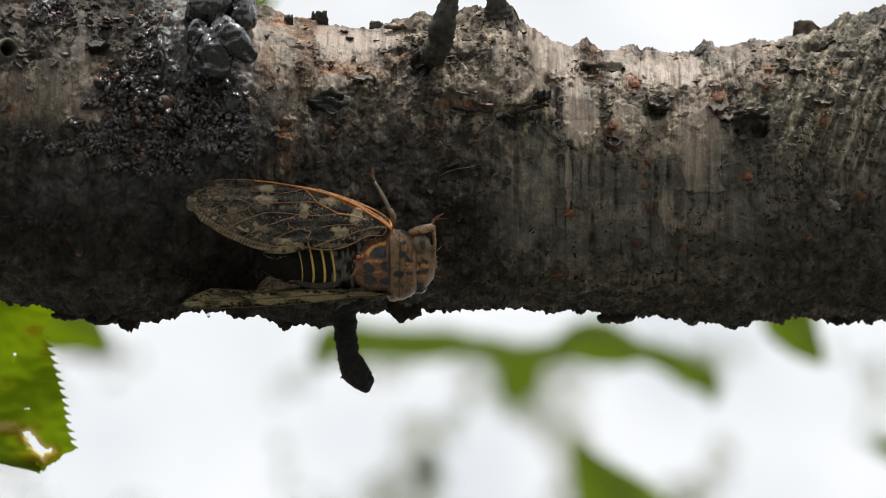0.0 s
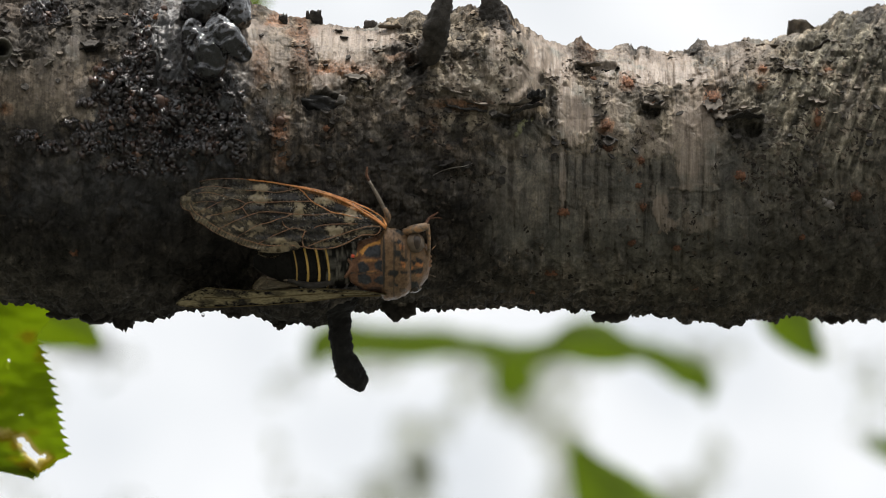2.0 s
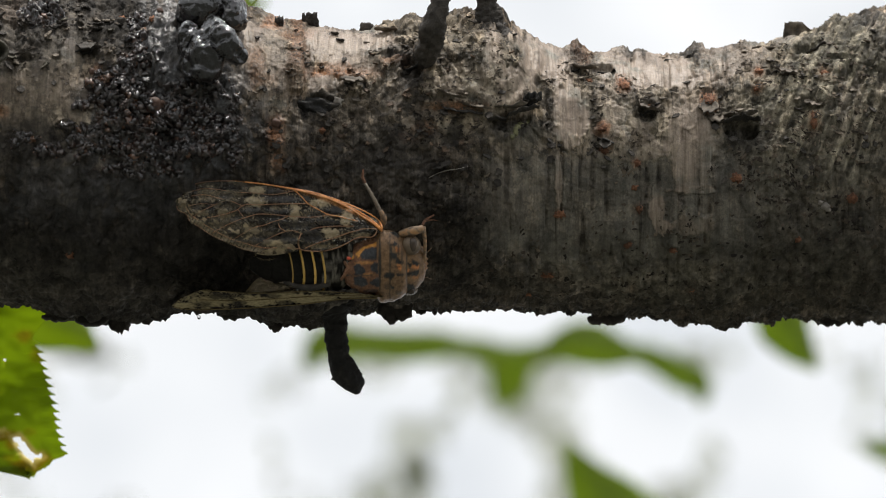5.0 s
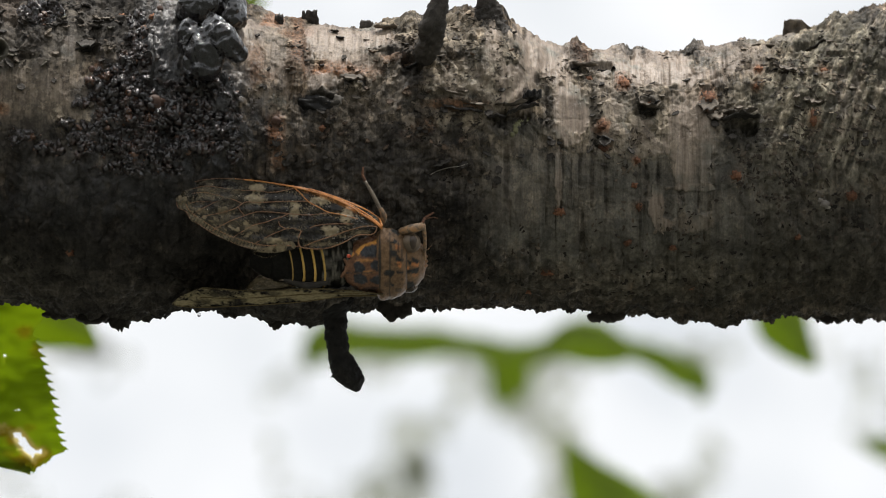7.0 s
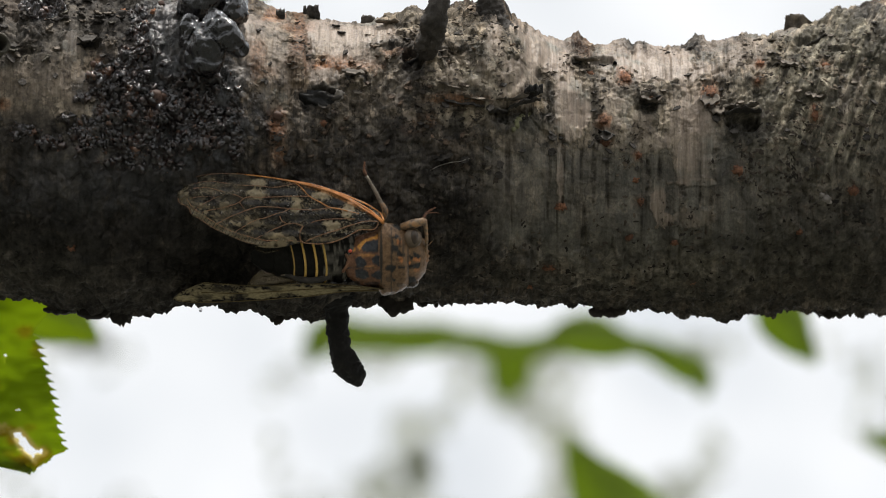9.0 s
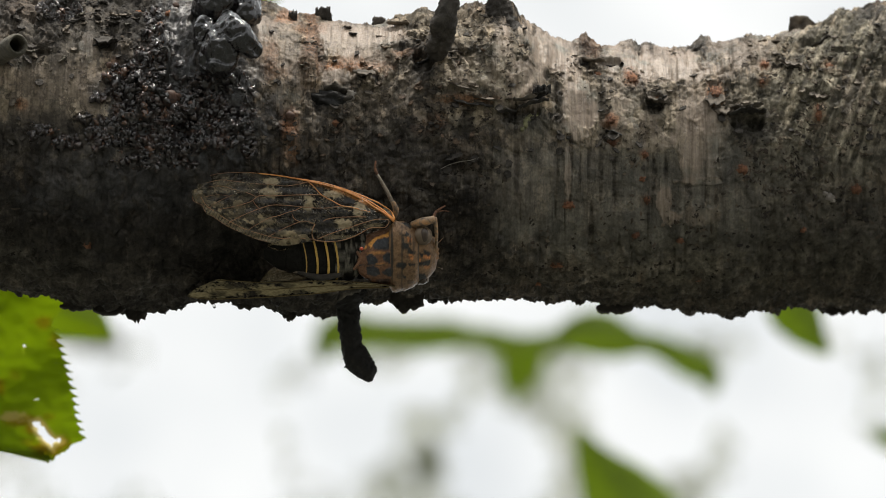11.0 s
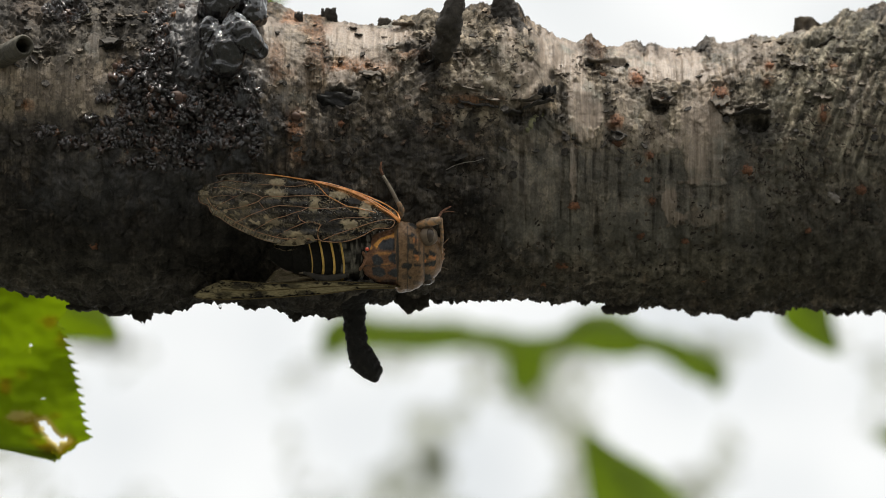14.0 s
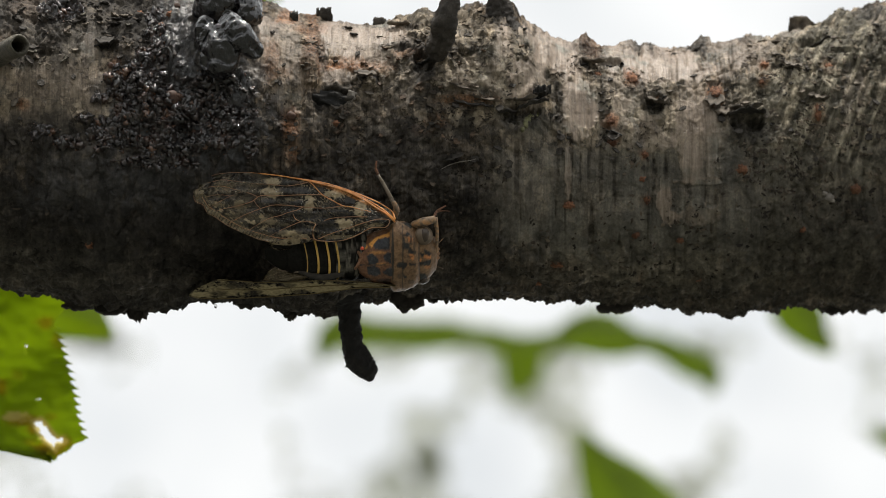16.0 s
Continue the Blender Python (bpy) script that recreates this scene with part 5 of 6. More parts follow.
def painted(verts, marks, stripes, speckled=False, grained=0.0):
    p = np.array([tuple(v) for v in verts])
    u, v = on_plan(p[:, 0], p[:, 1], p[:, 2])
    wob = (fbm(u / 5, v / 5, 0, 3, 77) - 0.5) * 0.5
    uu, vv = u + 2.5 * (fbm(u / 4, v / 4, 0, 2, 78) - 0.5), v + 2.5 * (fbm(u / 4, v / 4, 0, 2, 79) - 0.5)
    mark, stripe = np.zeros(len(u)), np.zeros(len(u))
    for target, rows in ((mark, marks), (stripe, stripes)):
        for row in rows:
            if isinstance(row[0], tuple):
                np.maximum(target, inside(uu, vv, row), out=target)
        np.maximum(target, blobs(u, v, [r for r in rows if not isinstance(r[0], tuple)], 0.25, wob), out=target)
    if grained:
        mark = np.maximum(mark, grained * smoothstep(0.55, 0.64, fbm(u / 7, v / 7, 0, 4, 91)))
    if speckled:
        stripe = np.maximum(stripe, 0.9 * smoothstep(0.56, 0.62, fbm(u / 6, v / 6, 0, 3, 90)))
    return dict(mark=mark, stripe=stripe)


def build_cicada_body():
    # abdomen, ring by ring
    cuts = [-19.2, -16.6, -14.1, -12.2, -10.6, -9.4, -7.6, -5.8, -4.0]
    wide = curve_of([(-19.2, 0.7), (-17.5, 2.2), (-14.1, 3.7), (-11, 4.15), (-7.6, 4.2), (-4, 3.9)])
    tall = curve_of([(-19.2, 0.5), (-17.5, 1.5), (-14.1, 2.5), (-11, 3.0), (-7.6, 3.1), (-4, 2.9)])
    for a, b in zip(cuts, cuts[1:]):
        rows = [(a + (b - a) * k / 4, float(wide(a + (b - a) * k / 4)) * (0.96, 1, 1.01, 1, 0.97)[k],
                 float(tall(a + (b - a) * k / 4)) * (0.96, 1, 1.01, 1, 0.97)[k], -0.3) for k in range(5)]
        vs, fs = loft(rows, 10, sweep=0.9)
        spots = [(600, 470, 10, 8, .5), (612, 490, 8, 7, .5), (598, 495, 7, 6, .5), (615, 455, 7, 6, .5)] if a > -9.5 else []
        part("abdomen_segment", (vs, fs), ABDOMEN, cicada, "black abdomen segment", attrs=painted(vs, [], spots, a > -9.5))
    for x, w in ((-13.6, 0.10), (-11.95, 0.16), (-10.3, 0.18), (-8.9, 0.16)):
        rows = [(x - w, float(wide(x)) * 1.0, float(tall(x)) * 1.0, -0.3), (x, float(wide(x)) * 1.025, float(tall(x)) * 1.03, -0.3), (x + w, float(wide(x)), float(tall(x)), -0.3)]
        part("abdomen_band", loft(rows, 5, sweep=0.9), RING, cicada, "thin ochre yellow abdomen band")
    # mesonotum with its dark wedges between ochre lines
    vs, fs = loft([(-5.6, 1.5, 1.9, 0.3), (-5.0, 2.5, 2.6, 0.3), (-4.0, 3.5, 3.1, 0.2), (-2.2, 4.4, 3.5, 0.2), (0.2, 4.9, 3.5, 0.1)], 90, 120)
    part("mesonotum", (vs, fs), THORAX, cicada, "brown thorax with black wedges and ochre lines", attrs=painted(
        vs, [((653, 450), (661, 439), (692, 432), (692, 457), (676, 457), (658, 457)), ((672, 468), (680, 462), (690, 463), (693, 480), (684, 482), (674, 476)), ((670, 499), (680, 490), (691, 488), (692, 504), (684, 505)),
             ((642, 468), (652, 464), (661, 470), (664, 480), (656, 485), (646, 484)), ((642, 488), (656, 486), (666, 492), (668, 502), (656, 506), (644, 502)), (640, 512, 12, 4, .7), (674, 513, 14, 4, .7), (650, 485, 50, 1.2, .8)],
        [((646, 447), (658, 435), (688, 424), (691, 431), (671, 437), (658, 445), (650, 454)), (640, 452, 4, 4, .8), (662, 463, 18, 3, .35), (664, 484, 16, 3, .35)], grained=0.0))
    arms = [tube(smooth_line([spot(634, 472, -0.0240), spot((634 + u) / 2, (472 + v) / 2 + 1, -0.0241), spot(u, v, y)], 10), [r * UNIT for r in (3.6, 3.4, 3.2, 3, 2.8, 2.8, 2.8, 3, 3, 2)], 12, 0.1)
            for u, v, y in ((650, 452, -0.0238), (650, 494, -0.0232), (621, 450, -0.0232), (620, 493, -0.0226))]
    vs, fs = joined(arms)
    part("scutellum_cross", (vs, fs), THORAX, cicada, "raised brown cross on the thorax", attrs=dict(mark=[0.15] * len(vs), stripe=[0.05] * len(vs)))
    vs, fs = lump(body(6.15, 0, -0.55), (0.0008, 0.0013, 0.0016), 2, 14, 20, 0.1)
    vs = [v + Vector((0.00012 * math.sin(v.z * 9000), 0, 0)) for v in vs]
    part("clypeus", (vs, fs), COLLAR, cicada, "ridged brown front of the head", attrs=dict(mark=[0.2] * len(vs), stripe=[0.2] * len(vs)))
    # pronotum, a wide saddle behind the head
    vs, fs = loft([(-0.5, 5.3, 3.3, 0), (-0.1, 6.0, 3.7, 0), (0.5, 6.15, 3.85, 0), (1.1, 6.0, 3.6, 0), (1.7, 5.9, 3.7, 0), (2.6, 5.5, 3.6, 0), (3.5, 4.9, 3.15, 0), (4.0, 4.5, 2.7, -0.1)], 80, 120, dents=0.45)
    part("pronotum", (vs, fs), COLLAR, cicada, "olive brown saddle-shaped pronotum", attrs=painted(
        vs, [((708, 443), (720, 448), (719, 457), (710, 453)), ((715, 424), (722, 428), (715, 435), (711, 431)), ((696, 483), (708, 478), (717, 483), (711, 492), (697, 489)), ((718, 482), (731, 481), (731, 486), (720, 486)), ((707, 502), (715, 505), (713, 510), (707, 508)), ((718, 455), (729, 460), (726, 466), (716, 463)), ((706, 409), (723, 403), (731, 414), (721, 419)), (728, 462, 4, 4, .8), (689, 465, 2.5, 50, .9), (738, 470, 3, 36, .7), (709, 446, 2.2, 14, .9), (714, 431, 6, 2.2, .9), (722, 440, 2, 9, .8), (716, 455, 7, 2, .8), (728, 452, 2, 10, .6), (707, 470, 1.6, 60, .7), (720, 470, 5, 1.8, .7), (705, 428, 3, 3, .6), (703, 505, 6, 5, .5), (722, 515, 7, 4, .6)],
        [((716, 434), (725, 437), (723, 444), (716, 442)), ((721, 463), (728, 468), (725, 477), (718, 470))], grained=0.22))
    # head
    vs, fs = loft([(3.4, 4.4, 2.7, 0), (4.2, 4.5, 2.6, 0), (5.2, 4.1, 2.3, -0.2), (6.0, 3.2, 1.8, -0.4), (6.5, 2.3, 1.3, -0.6), (6.75, 0.6, 0.4, -0.7)], 60, 100, dents=0.4)
    part("head", (vs, fs), COLLAR, cicada, "broad brown head with dark marks", attrs=painted(
        vs, [((730, 500), (748, 500), (753, 512), (735, 516)), ((725, 482), (759, 475), (756, 486), (728, 486)), ((736, 462), (746, 464), (742, 472)), ((745, 456), (759, 463), (755, 470), (747, 465))],
        [((745, 466), (759, 468), (757, 475), (745, 473)), ((731, 472), (742, 474), (740, 480), (731, 478)), (752, 488, 5, 4, .5)], grained=0.22))
    for side, (x, y, z) in (("l", (4.55, 4.3, 0.85)), ("r", (4.25, -3.7, 0.75))):
        c = body(x, y, z)
        near = side == "l"
        rim = part("eye_socket", lump(c, (0.00138, 0.00122, 0.00142) if near else (0.0012, 0.0011, 0.0009), 3, 16, 26, 0.05), RIM, cicada, "pale swollen rim round the eye")
        part("compound_eye", lump(c + Vector((0.00022, -0.00066, 0.0001 if near else -0.0002)), (0.00066, 0.0007, 0.0011 if near else 0.0006), 5, 16, 24, 0.02), EYE, rim, "dark glossy compound eye")
    part("red_mite", lump(spot(634, 455, -0.0252), (0.0003, 0.00026, 0.00026), 1, 8, 12, 0.25), RED, cicada, "bright red bead at the wing base")
    part("antenna", tube([body(6.3, 2.0, 0), body(6.9, 2.3, -0.2), body(7.6, 2.9, -0.6)], [6e-5, 5e-5, 3e-5], 6), LEG, cicada)
    part("antenna", tube([body(6.3, -2.0, 0), body(6.9, -2.3, -0.2), body(7.5, -2.9, -0.6)], [6e-5, 5e-5, 3e-5], 6), LEG, cicada)


build_cicada_body()


def leg(rows, label):
    """A leg in its joints: femur, tibia, tarsus, each (name, material, [(u, v, y)...], radii)."""
    root = None
    for name, mat, path, radii in rows:
        pts = smooth_line([spot(*p) for p in path], 12) if len(path) > 2 else [spot(*path[0]).lerp(spot(*path[1]), t / 11) for t in range(12)]
        rs = curve_of(list(zip(np.linspace(0, 1, len(radii)), radii)))
        ob = part(name, tube(pts, [float(rs(t)) * UNIT for t in np.linspace(0, 1, 12)], 12, 0.08, len(path)), mat, root or cicada, label if root is None else "")
        root = root or ob


leg([("front_femur", LEG, [(726, 412, -.0238), (745, 407, -.0250), (766, 402, -.0248)], [6, 8, 6.5]),
     ("front_tibia", LEG, [(766, 399, -.0248), (769, 425, -.0242), (768, 462, -.0222)], [4, 3, 2.5]),
     ("front_tarsus", RUST, [(764, 398, -.0245), (769, 388, -.0230), (785, 378, -.0218)], [3, 2.2, 1.2]),
     ("claw", RUST, [(768, 390, -.0228), (780, 387, -.0220), (792, 388, -.0212)], [1.4, 1.2, 0.6])], "stout ringed front leg")
leg([("middle_femur", LEG, [(693, 398, -.0232), (696, 384, -.0238), (690, 370, -.0238)], [5, 5.5, 4]),
     ("middle_tibia", SHIN, [(691, 374, -.0238), (680, 352, -.0236), (663, 322, -.0230)], [3.6, 3.5, 2.2]),
     ("middle_tarsus", RUST, [(663, 322, -.0230), (659, 312, -.0228), (660, 297, -.0226)], [2.6, 2.4, 1.2])], "slender middle leg on the bark")
leg([("hind_femur", TWIG, [(600, 500, -.0225), (560, 507, -.0222), (520, 496, -.0215)], [5, 6, 4]),
     ("hind_tibia", SHIN, [(520, 496, -.0215), (480, 493, -.0190), (455, 515, -.0170)], [3.5, 6, 3])], "folded pale hind leg")


def wing(name, top, low, depth, label, pale_rows, dark_rows, seed, material, full=0.0):
    """A forewing between its front and hind edge, both over u; depth(a, b) places it before the branch."""
    hi, lo = curve_of(top), curve_of(low)
    u0, u1 = top[0][0], top[-1][0]
    nu, nv = 190, 72

    def fn(a, b):
        u = u0 + (u1 - u0) * a
        v = float(hi(u)) + (float(lo(u)) - float(hi(u))) * b
        y = depth(a, b) + 0.00012 * math.sin(u * 0.11 + b * 9) + 0.00008 * math.sin(v * 0.35) + 0.00010 * noise.noise(Vector((u * 0.2, v * 0.45, seed)))
        return spot(u, v, y)
    vs, fs = sheet(fn, nu, nv, 0.00006)
    p = np.array([tuple(v) for v in vs])
    u, v = on_plan(p[:, 0], p[:, 1], p[:, 2])
    wob = (fbm(u / 5, v / 4, 0, 3, seed) - 0.5) * 1.3
    lean = u * 0.5 + v
    specks = smoothstep(0.53, 0.60, fbm(u / 8, lean / 4.5, 0, 3, seed + 4)) * smoothstep(480, 400, u) * 0.38
    dashes = smoothstep(0.6, 0.68, fbm((u * 0.4 - v) / 3.2, (u + v * 0.4) / 14, 0, 2, seed + 6)) * smoothstep(430, 380, u) * smoothstep(385, 400, v) * 0.6
    # the membrane's sheen, painted as pale flecks
    shimmer = smoothstep(0.52, 0.66, fbm(u / 1.5, v / 1.5, 0, 2, seed + 11)) * smoothstep(0.40, 0.54, fbm(u / 26, v / 7, 0, 2, seed + 12)) * (0.42 + 0.3 * (u > 520))
    pale = np.maximum(np.maximum(blobs(u, v, pale_rows, 0.22, wob), np.maximum(specks, dashes)), shimmer)
    dark = blobs(u, v, dark_rows, 0.25, wob)
    if name == "forewing" and not full:
        # the clear band along the hind edge, cut by short cross-veins, and the spots before it
        edge = np.array([float(LOEDGE(q)) for q in np.linspace(328, 694, 734)])[np.clip(((u - 328) * 2).astype(int), 0, 733)]
        band = smoothstep(17, 12, edge - v) * smoothstep(335, 350, u) * smoothstep(500, 470, u)
        dots = smoothstep(0.55, 0.62, fbm(u / 6.5, v / 4, 0, 2, 305)) * smoothstep(34, 28, edge - v) * smoothstep(14, 18, edge - v) * smoothstep(345, 355, u) * smoothstep(480, 460, u)
        pale = np.maximum(pale * (1 - 0.6 * band), np.maximum(band * (0.30 + 0.3 * (np.sin(u * 0.9 + v * 0.5) > -0.3)), 0.8 * dots))
        tip = smoothstep(352, 332, u) * 0.22
        pale = np.maximum(pale, tip)
    amber = 0.6 * smoothstep(7, 2, np.abs(v - (333 + np.clip(u - 530, 0, 200) ** 1.5 * 0.033))) * smoothstep(500, 590, u) * (name == "forewing") * (v < 470)
    solid = np.clip(0.45 + full + 0.38 * pale + 0.5 * dark + 0.3 * (fbm(u / 12, v / 8, 0, 3, seed + 9) - 0.45), 0.2, 0.98)
    return part(name, (vs, fs), material, cicada, label, attrs=dict(pale=pale * (1 - 0.85 * dark), solid=np.maximum(solid, amber), amber=amber))


def upper_depth(a, b):
    return -0.0236 - 0.0016 * b - 0.0006 * math.sin(math.pi * b) - 0.0005 * a


LOEDGE = curve_of([(328, 356), (333, 370), (347, 376), (352, 388), (366, 397), (387, 412), (420, 428), (450, 440), (467, 444), (500, 448), (535, 444), (548, 441), (567, 443), (600, 441), (627, 432), (650, 420), (680, 416), (694, 406)])
upper = wing("forewing", [(328, 352), (330, 343), (340, 332), (363, 322), (397, 317), (433, 317), (473, 321), (520, 328), (567, 336), (610, 349), (643, 362), (667, 372), (687, 386), (694, 398)],
             [(328, 356), (333, 370), (347, 376), (352, 388), (366, 397), (387, 412), (420, 428), (450, 440), (467, 444), (500, 448), (535, 444), (548, 441), (567, 443), (600, 441), (627, 432), (650, 420), (680, 416), (694, 406)],
             upper_depth, "mottled glassy forewing with orange veins",
             [(472, 334, 16, 6, .8), (470, 354, 18, 10, .75), (539, 375, 9, 15, .9), (581, 357, 16, 6, .9), (632, 384, 12, 13, .95), (603, 411, 17, 10, .9), (504, 428, 25, 6, 1), (386, 345, 20, 11, .35), (341, 358, 9, 15, .5),
              (412, 378, 12, 9, .5), (463, 405, 17, 7, .55), (452, 397, 4, 4, 1), (437, 408, 5, 5, .9), (425, 350, 9, 5, .3), (560, 333, 20, 3, .5), (600, 343, 20, 3, .5), (655, 414, 18, 5, .5), (590, 434, 36, 4, .45), (372, 374, 14, 6, .4),
              (505, 366, 10, 4, .4), (440, 340, 14, 5, .35), (495, 412, 10, 4, .3)],
             [(506, 336, 20, 4, 1), (517, 350, 30, 7, 1), (559, 349, 6, 7, 1), (610, 367, 14, 8, 1), (523, 372, 10, 6, .9), (543, 395, 38, 8, .95), (594, 390, 20, 7, .9), (567, 417, 20, 13, 1), (529, 421, 14, 11, 1), (480, 423, 18, 8, .8), (462, 370, 18, 5, .9), (418, 345, 12, 5, .9),
              (646, 391, 9, 7, .9), (655, 397, 10, 5, 1), (355, 335, 10, 4, .6), (500, 372, 16, 5, .7), (435, 388, 14, 5, .7), (395, 362, 12, 5, .7), (500, 392, 14, 5, .8), (405, 395, 12, 5, .6), (366, 364, 8, 5, .7), (640, 372, 8, 4, .8), (575, 378, 20, 5, .7), (440, 425, 12, 4, .7)], 301, WING)


def veins(parent, lines, depth, lo, hi, u0, u1, material, lift, r):
    for pts, k in lines:
        place = []
        for u, v in pts:
            a = (u - u0) / (u1 - u0)
            t, l = float(hi(u)), float(lo(u))
            b = min(1, max(0, (v - t) / max(l - t, 1)))
            place.append(spot(u, v, depth(a, b) - lift))
        n = max(8, len(pts) * 5)
        line = smooth_line(place, n)
        part("wing_vein", tube(line, [r * k * UNIT * (1 - 0.3 * i / n) for i in range(n)], 6), DULLVEIN if k < 1.65 and material is VEIN else material, parent)


HI = curve_of([(328, 356), (340, 332), (390, 317), (440, 318), (500, 323), (560, 331), (600, 341), (640, 354), (672, 371), (694, 398)])
LO = curve_of([(328, 360), (350, 380), (380, 409), (420, 432), (460, 443), (500, 448), (560, 441), (600, 441), (640, 434), (672, 420), (694, 402)])
veins(upper, [
    ([(694, 402), (687, 388), (667, 374), (643, 363), (610, 350), (567, 337), (520, 329), (473, 322), (433, 318)], 2.2),
    ([(440, 318), (433, 318), (397, 318), (363, 323), (341, 333), (331, 343), (329, 354)], 1.1),
    ([(693, 407), (680, 395), (657, 380), (633, 365), (600, 350), (567, 340), (533, 332), (500, 326)], 2.8),
    ([(693, 404), (676, 388), (650, 371), (620, 356), (585, 343)], 2.2),
    ([(650, 389), (633, 385), (613, 380), (600, 378), (580, 368), (562, 358), (547, 342), (535, 332)], 1.7),
    ([(537, 335), (520, 339), (500, 342), (467, 339), (440, 338), (403, 333)], 1.0),
    ([(562, 358), (530, 358), (500, 359), (477, 360), (445, 362), (438, 368), (420, 375), (400, 380)], 1.3),
    ([(445, 362), (435, 357), (420, 353), (397, 360), (380, 368)], 1.0),
    ([(438, 368), (445, 378), (450, 383)], 1.0),
    ([(600, 378), (567, 382), (527, 380), (497, 377), (470, 377), (450, 383), (420, 395), (397, 407)], 1.3),
    ([(527, 380), (517, 385), (500, 390), (487, 395), (467, 400), (443, 413)], 1.0),
    ([(517, 385), (510, 391), (512, 400), (523, 407)], 1.1),
    ([(643, 398), (610, 398), (573, 402), (550, 411), (537, 406), (523, 407), (507, 413), (487, 422), (467, 433)], 1.4),
    ([(550, 411), (545, 423), (547, 437), (567, 442), (600, 440), (627, 430), (650, 418), (680, 414), (684, 405), (667, 402), (643, 407), (610, 418), (573, 430), (555, 438)], 1.5),
    ([(467, 433), (420, 418), (392, 403), (372, 390), (352, 374), (345, 362)], 0.8),
    ([(329, 354), (333, 370), (347, 377), (353, 389), (366, 397), (387, 411), (420, 427), (450, 439), (467, 443)], 0.9),
    ([(420, 353), (400, 347), (376, 342), (356, 344)], 0.7), ([(397, 360), (372, 358), (350, 362)], 0.7), ([(400, 380), (380, 384), (368, 388)], 0.7), ([(403, 333), (380, 331), (356, 336)], 0.7),
    ([(380, 368), (366, 376), (358, 384)], 0.7), ([(443, 413), (432, 420), (424, 426)], 0.7), ([(397, 407), (392, 411)], 0.7),
    ([(467, 433), (483, 436), (520, 436), (547, 438)], 1.2)], upper_depth, LO, HI, 328, 694, VEIN, 0.00012, 0.64)


def build_glints():
    """Near-white specks that stand in for wet glints along the veins."""
    r = random.Random(3)
    shapes = []
    for u, v, du, dv, n in [(575, 381, 26, 1, 9), (640, 386, 14, 4, 12), (655, 372, 24, 10, 14), (590, 424, 30, 6, 12), (660, 405, 18, 3, 8), (560, 357, 30, 2, 8), (655, 425, 16, 6, 6), (465, 352, 26, 3, 10), (500, 348, 20, 4, 8), (620, 430, 24, 5, 8), (460, 351, 34, 3, 12), (494, 382, 24, 4, 10), (546, 387, 30, 5, 10), (648, 393, 12, 6, 12), (530, 372, 8, 10, 4), (400, 385, 40, 14, 10), (425, 350, 20, 6, 6)]:
        for _ in range(3 * n if u > 520 else n):
            uu, t = u + r.uniform(-du, du), r.uniform(-1, 1)
            vv = v + t * dv + (uu - u) * (0.45 if (u, v) == (655, 372) else -0.28 if v > 420 else 0)
            if vv < float(HI(uu)) + 3 or vv > float(LO(uu)) - 2:
                continue
            a = (uu - 328) / 366
            b = min(1, max(0, (vv - float(HI(uu))) / max(1, float(LO(uu)) - float(HI(uu)))))
            s = (0.22 + 0.6 * r.random() ** 3) * UNIT
            shapes.append(lump(spot(uu, vv, upper_depth(a, b) - 0.00022), (s * 1.4, s, s), r.random(), 4, 6, 0.3))
    part("waxy_specks", joined(shapes), GLINT, upper, "pale specks standing in for glints along the veins")["kind"] = "stuff"


build_glints()


def lower_depth(a, b):
    return -0.0215 - 0.0012 * a + 0.0125 * b * (1 - 0.75 * a)


LOWTOP = [(321, 538), (335, 527), (352, 519), (372, 511), (400, 512), (450, 515), (500, 515), (560, 512), (620, 514), (660, 518), (694, 522)]
LOWLOW = [(321, 541), (335, 545), (360, 546), (400, 546), (450, 544), (500, 541), (560, 536), (620, 528), (660, 524), (694, 526)]
lower = wing("forewing", LOWTOP, LOWLOW, lower_depth, "mottled forewing seen along its edge",
             [(560, 526, 60, 9, .8), (470, 530, 40, 9, .8), (390, 530, 40, 9, .7), (345, 538, 20, 5, .8), (640, 522, 40, 5, .7), (520, 520, 30, 6, .6)],
             [(410, 522, 20, 6, .9), (525, 533, 14, 4, .8), (440, 534, 12, 5, .8), (375, 536, 14, 5, .7), (500, 522, 14, 4, .6), (600, 518, 16, 3, .6)], 411, WINGEDGE, 0.35)
LH, LL = curve_of(LOWTOP), curve_of(LOWLOW)
veins(lower, [([(694, 523), (660, 519), (620, 515), (560, 513), (500, 516), (450, 516), (400, 513), (374, 512)], 1.6),
              ([(694, 525), (620, 527), (560, 535), (500, 540), (450, 543), (400, 545), (350, 545), (325, 541)], 1.6),
              ([(660, 521), (600, 521), (540, 524), (480, 528), (420, 530), (370, 528)], 1.1)], lower_depth, LL, LH, 321, 694, PALEVEIN, 0.00015, 0.9)


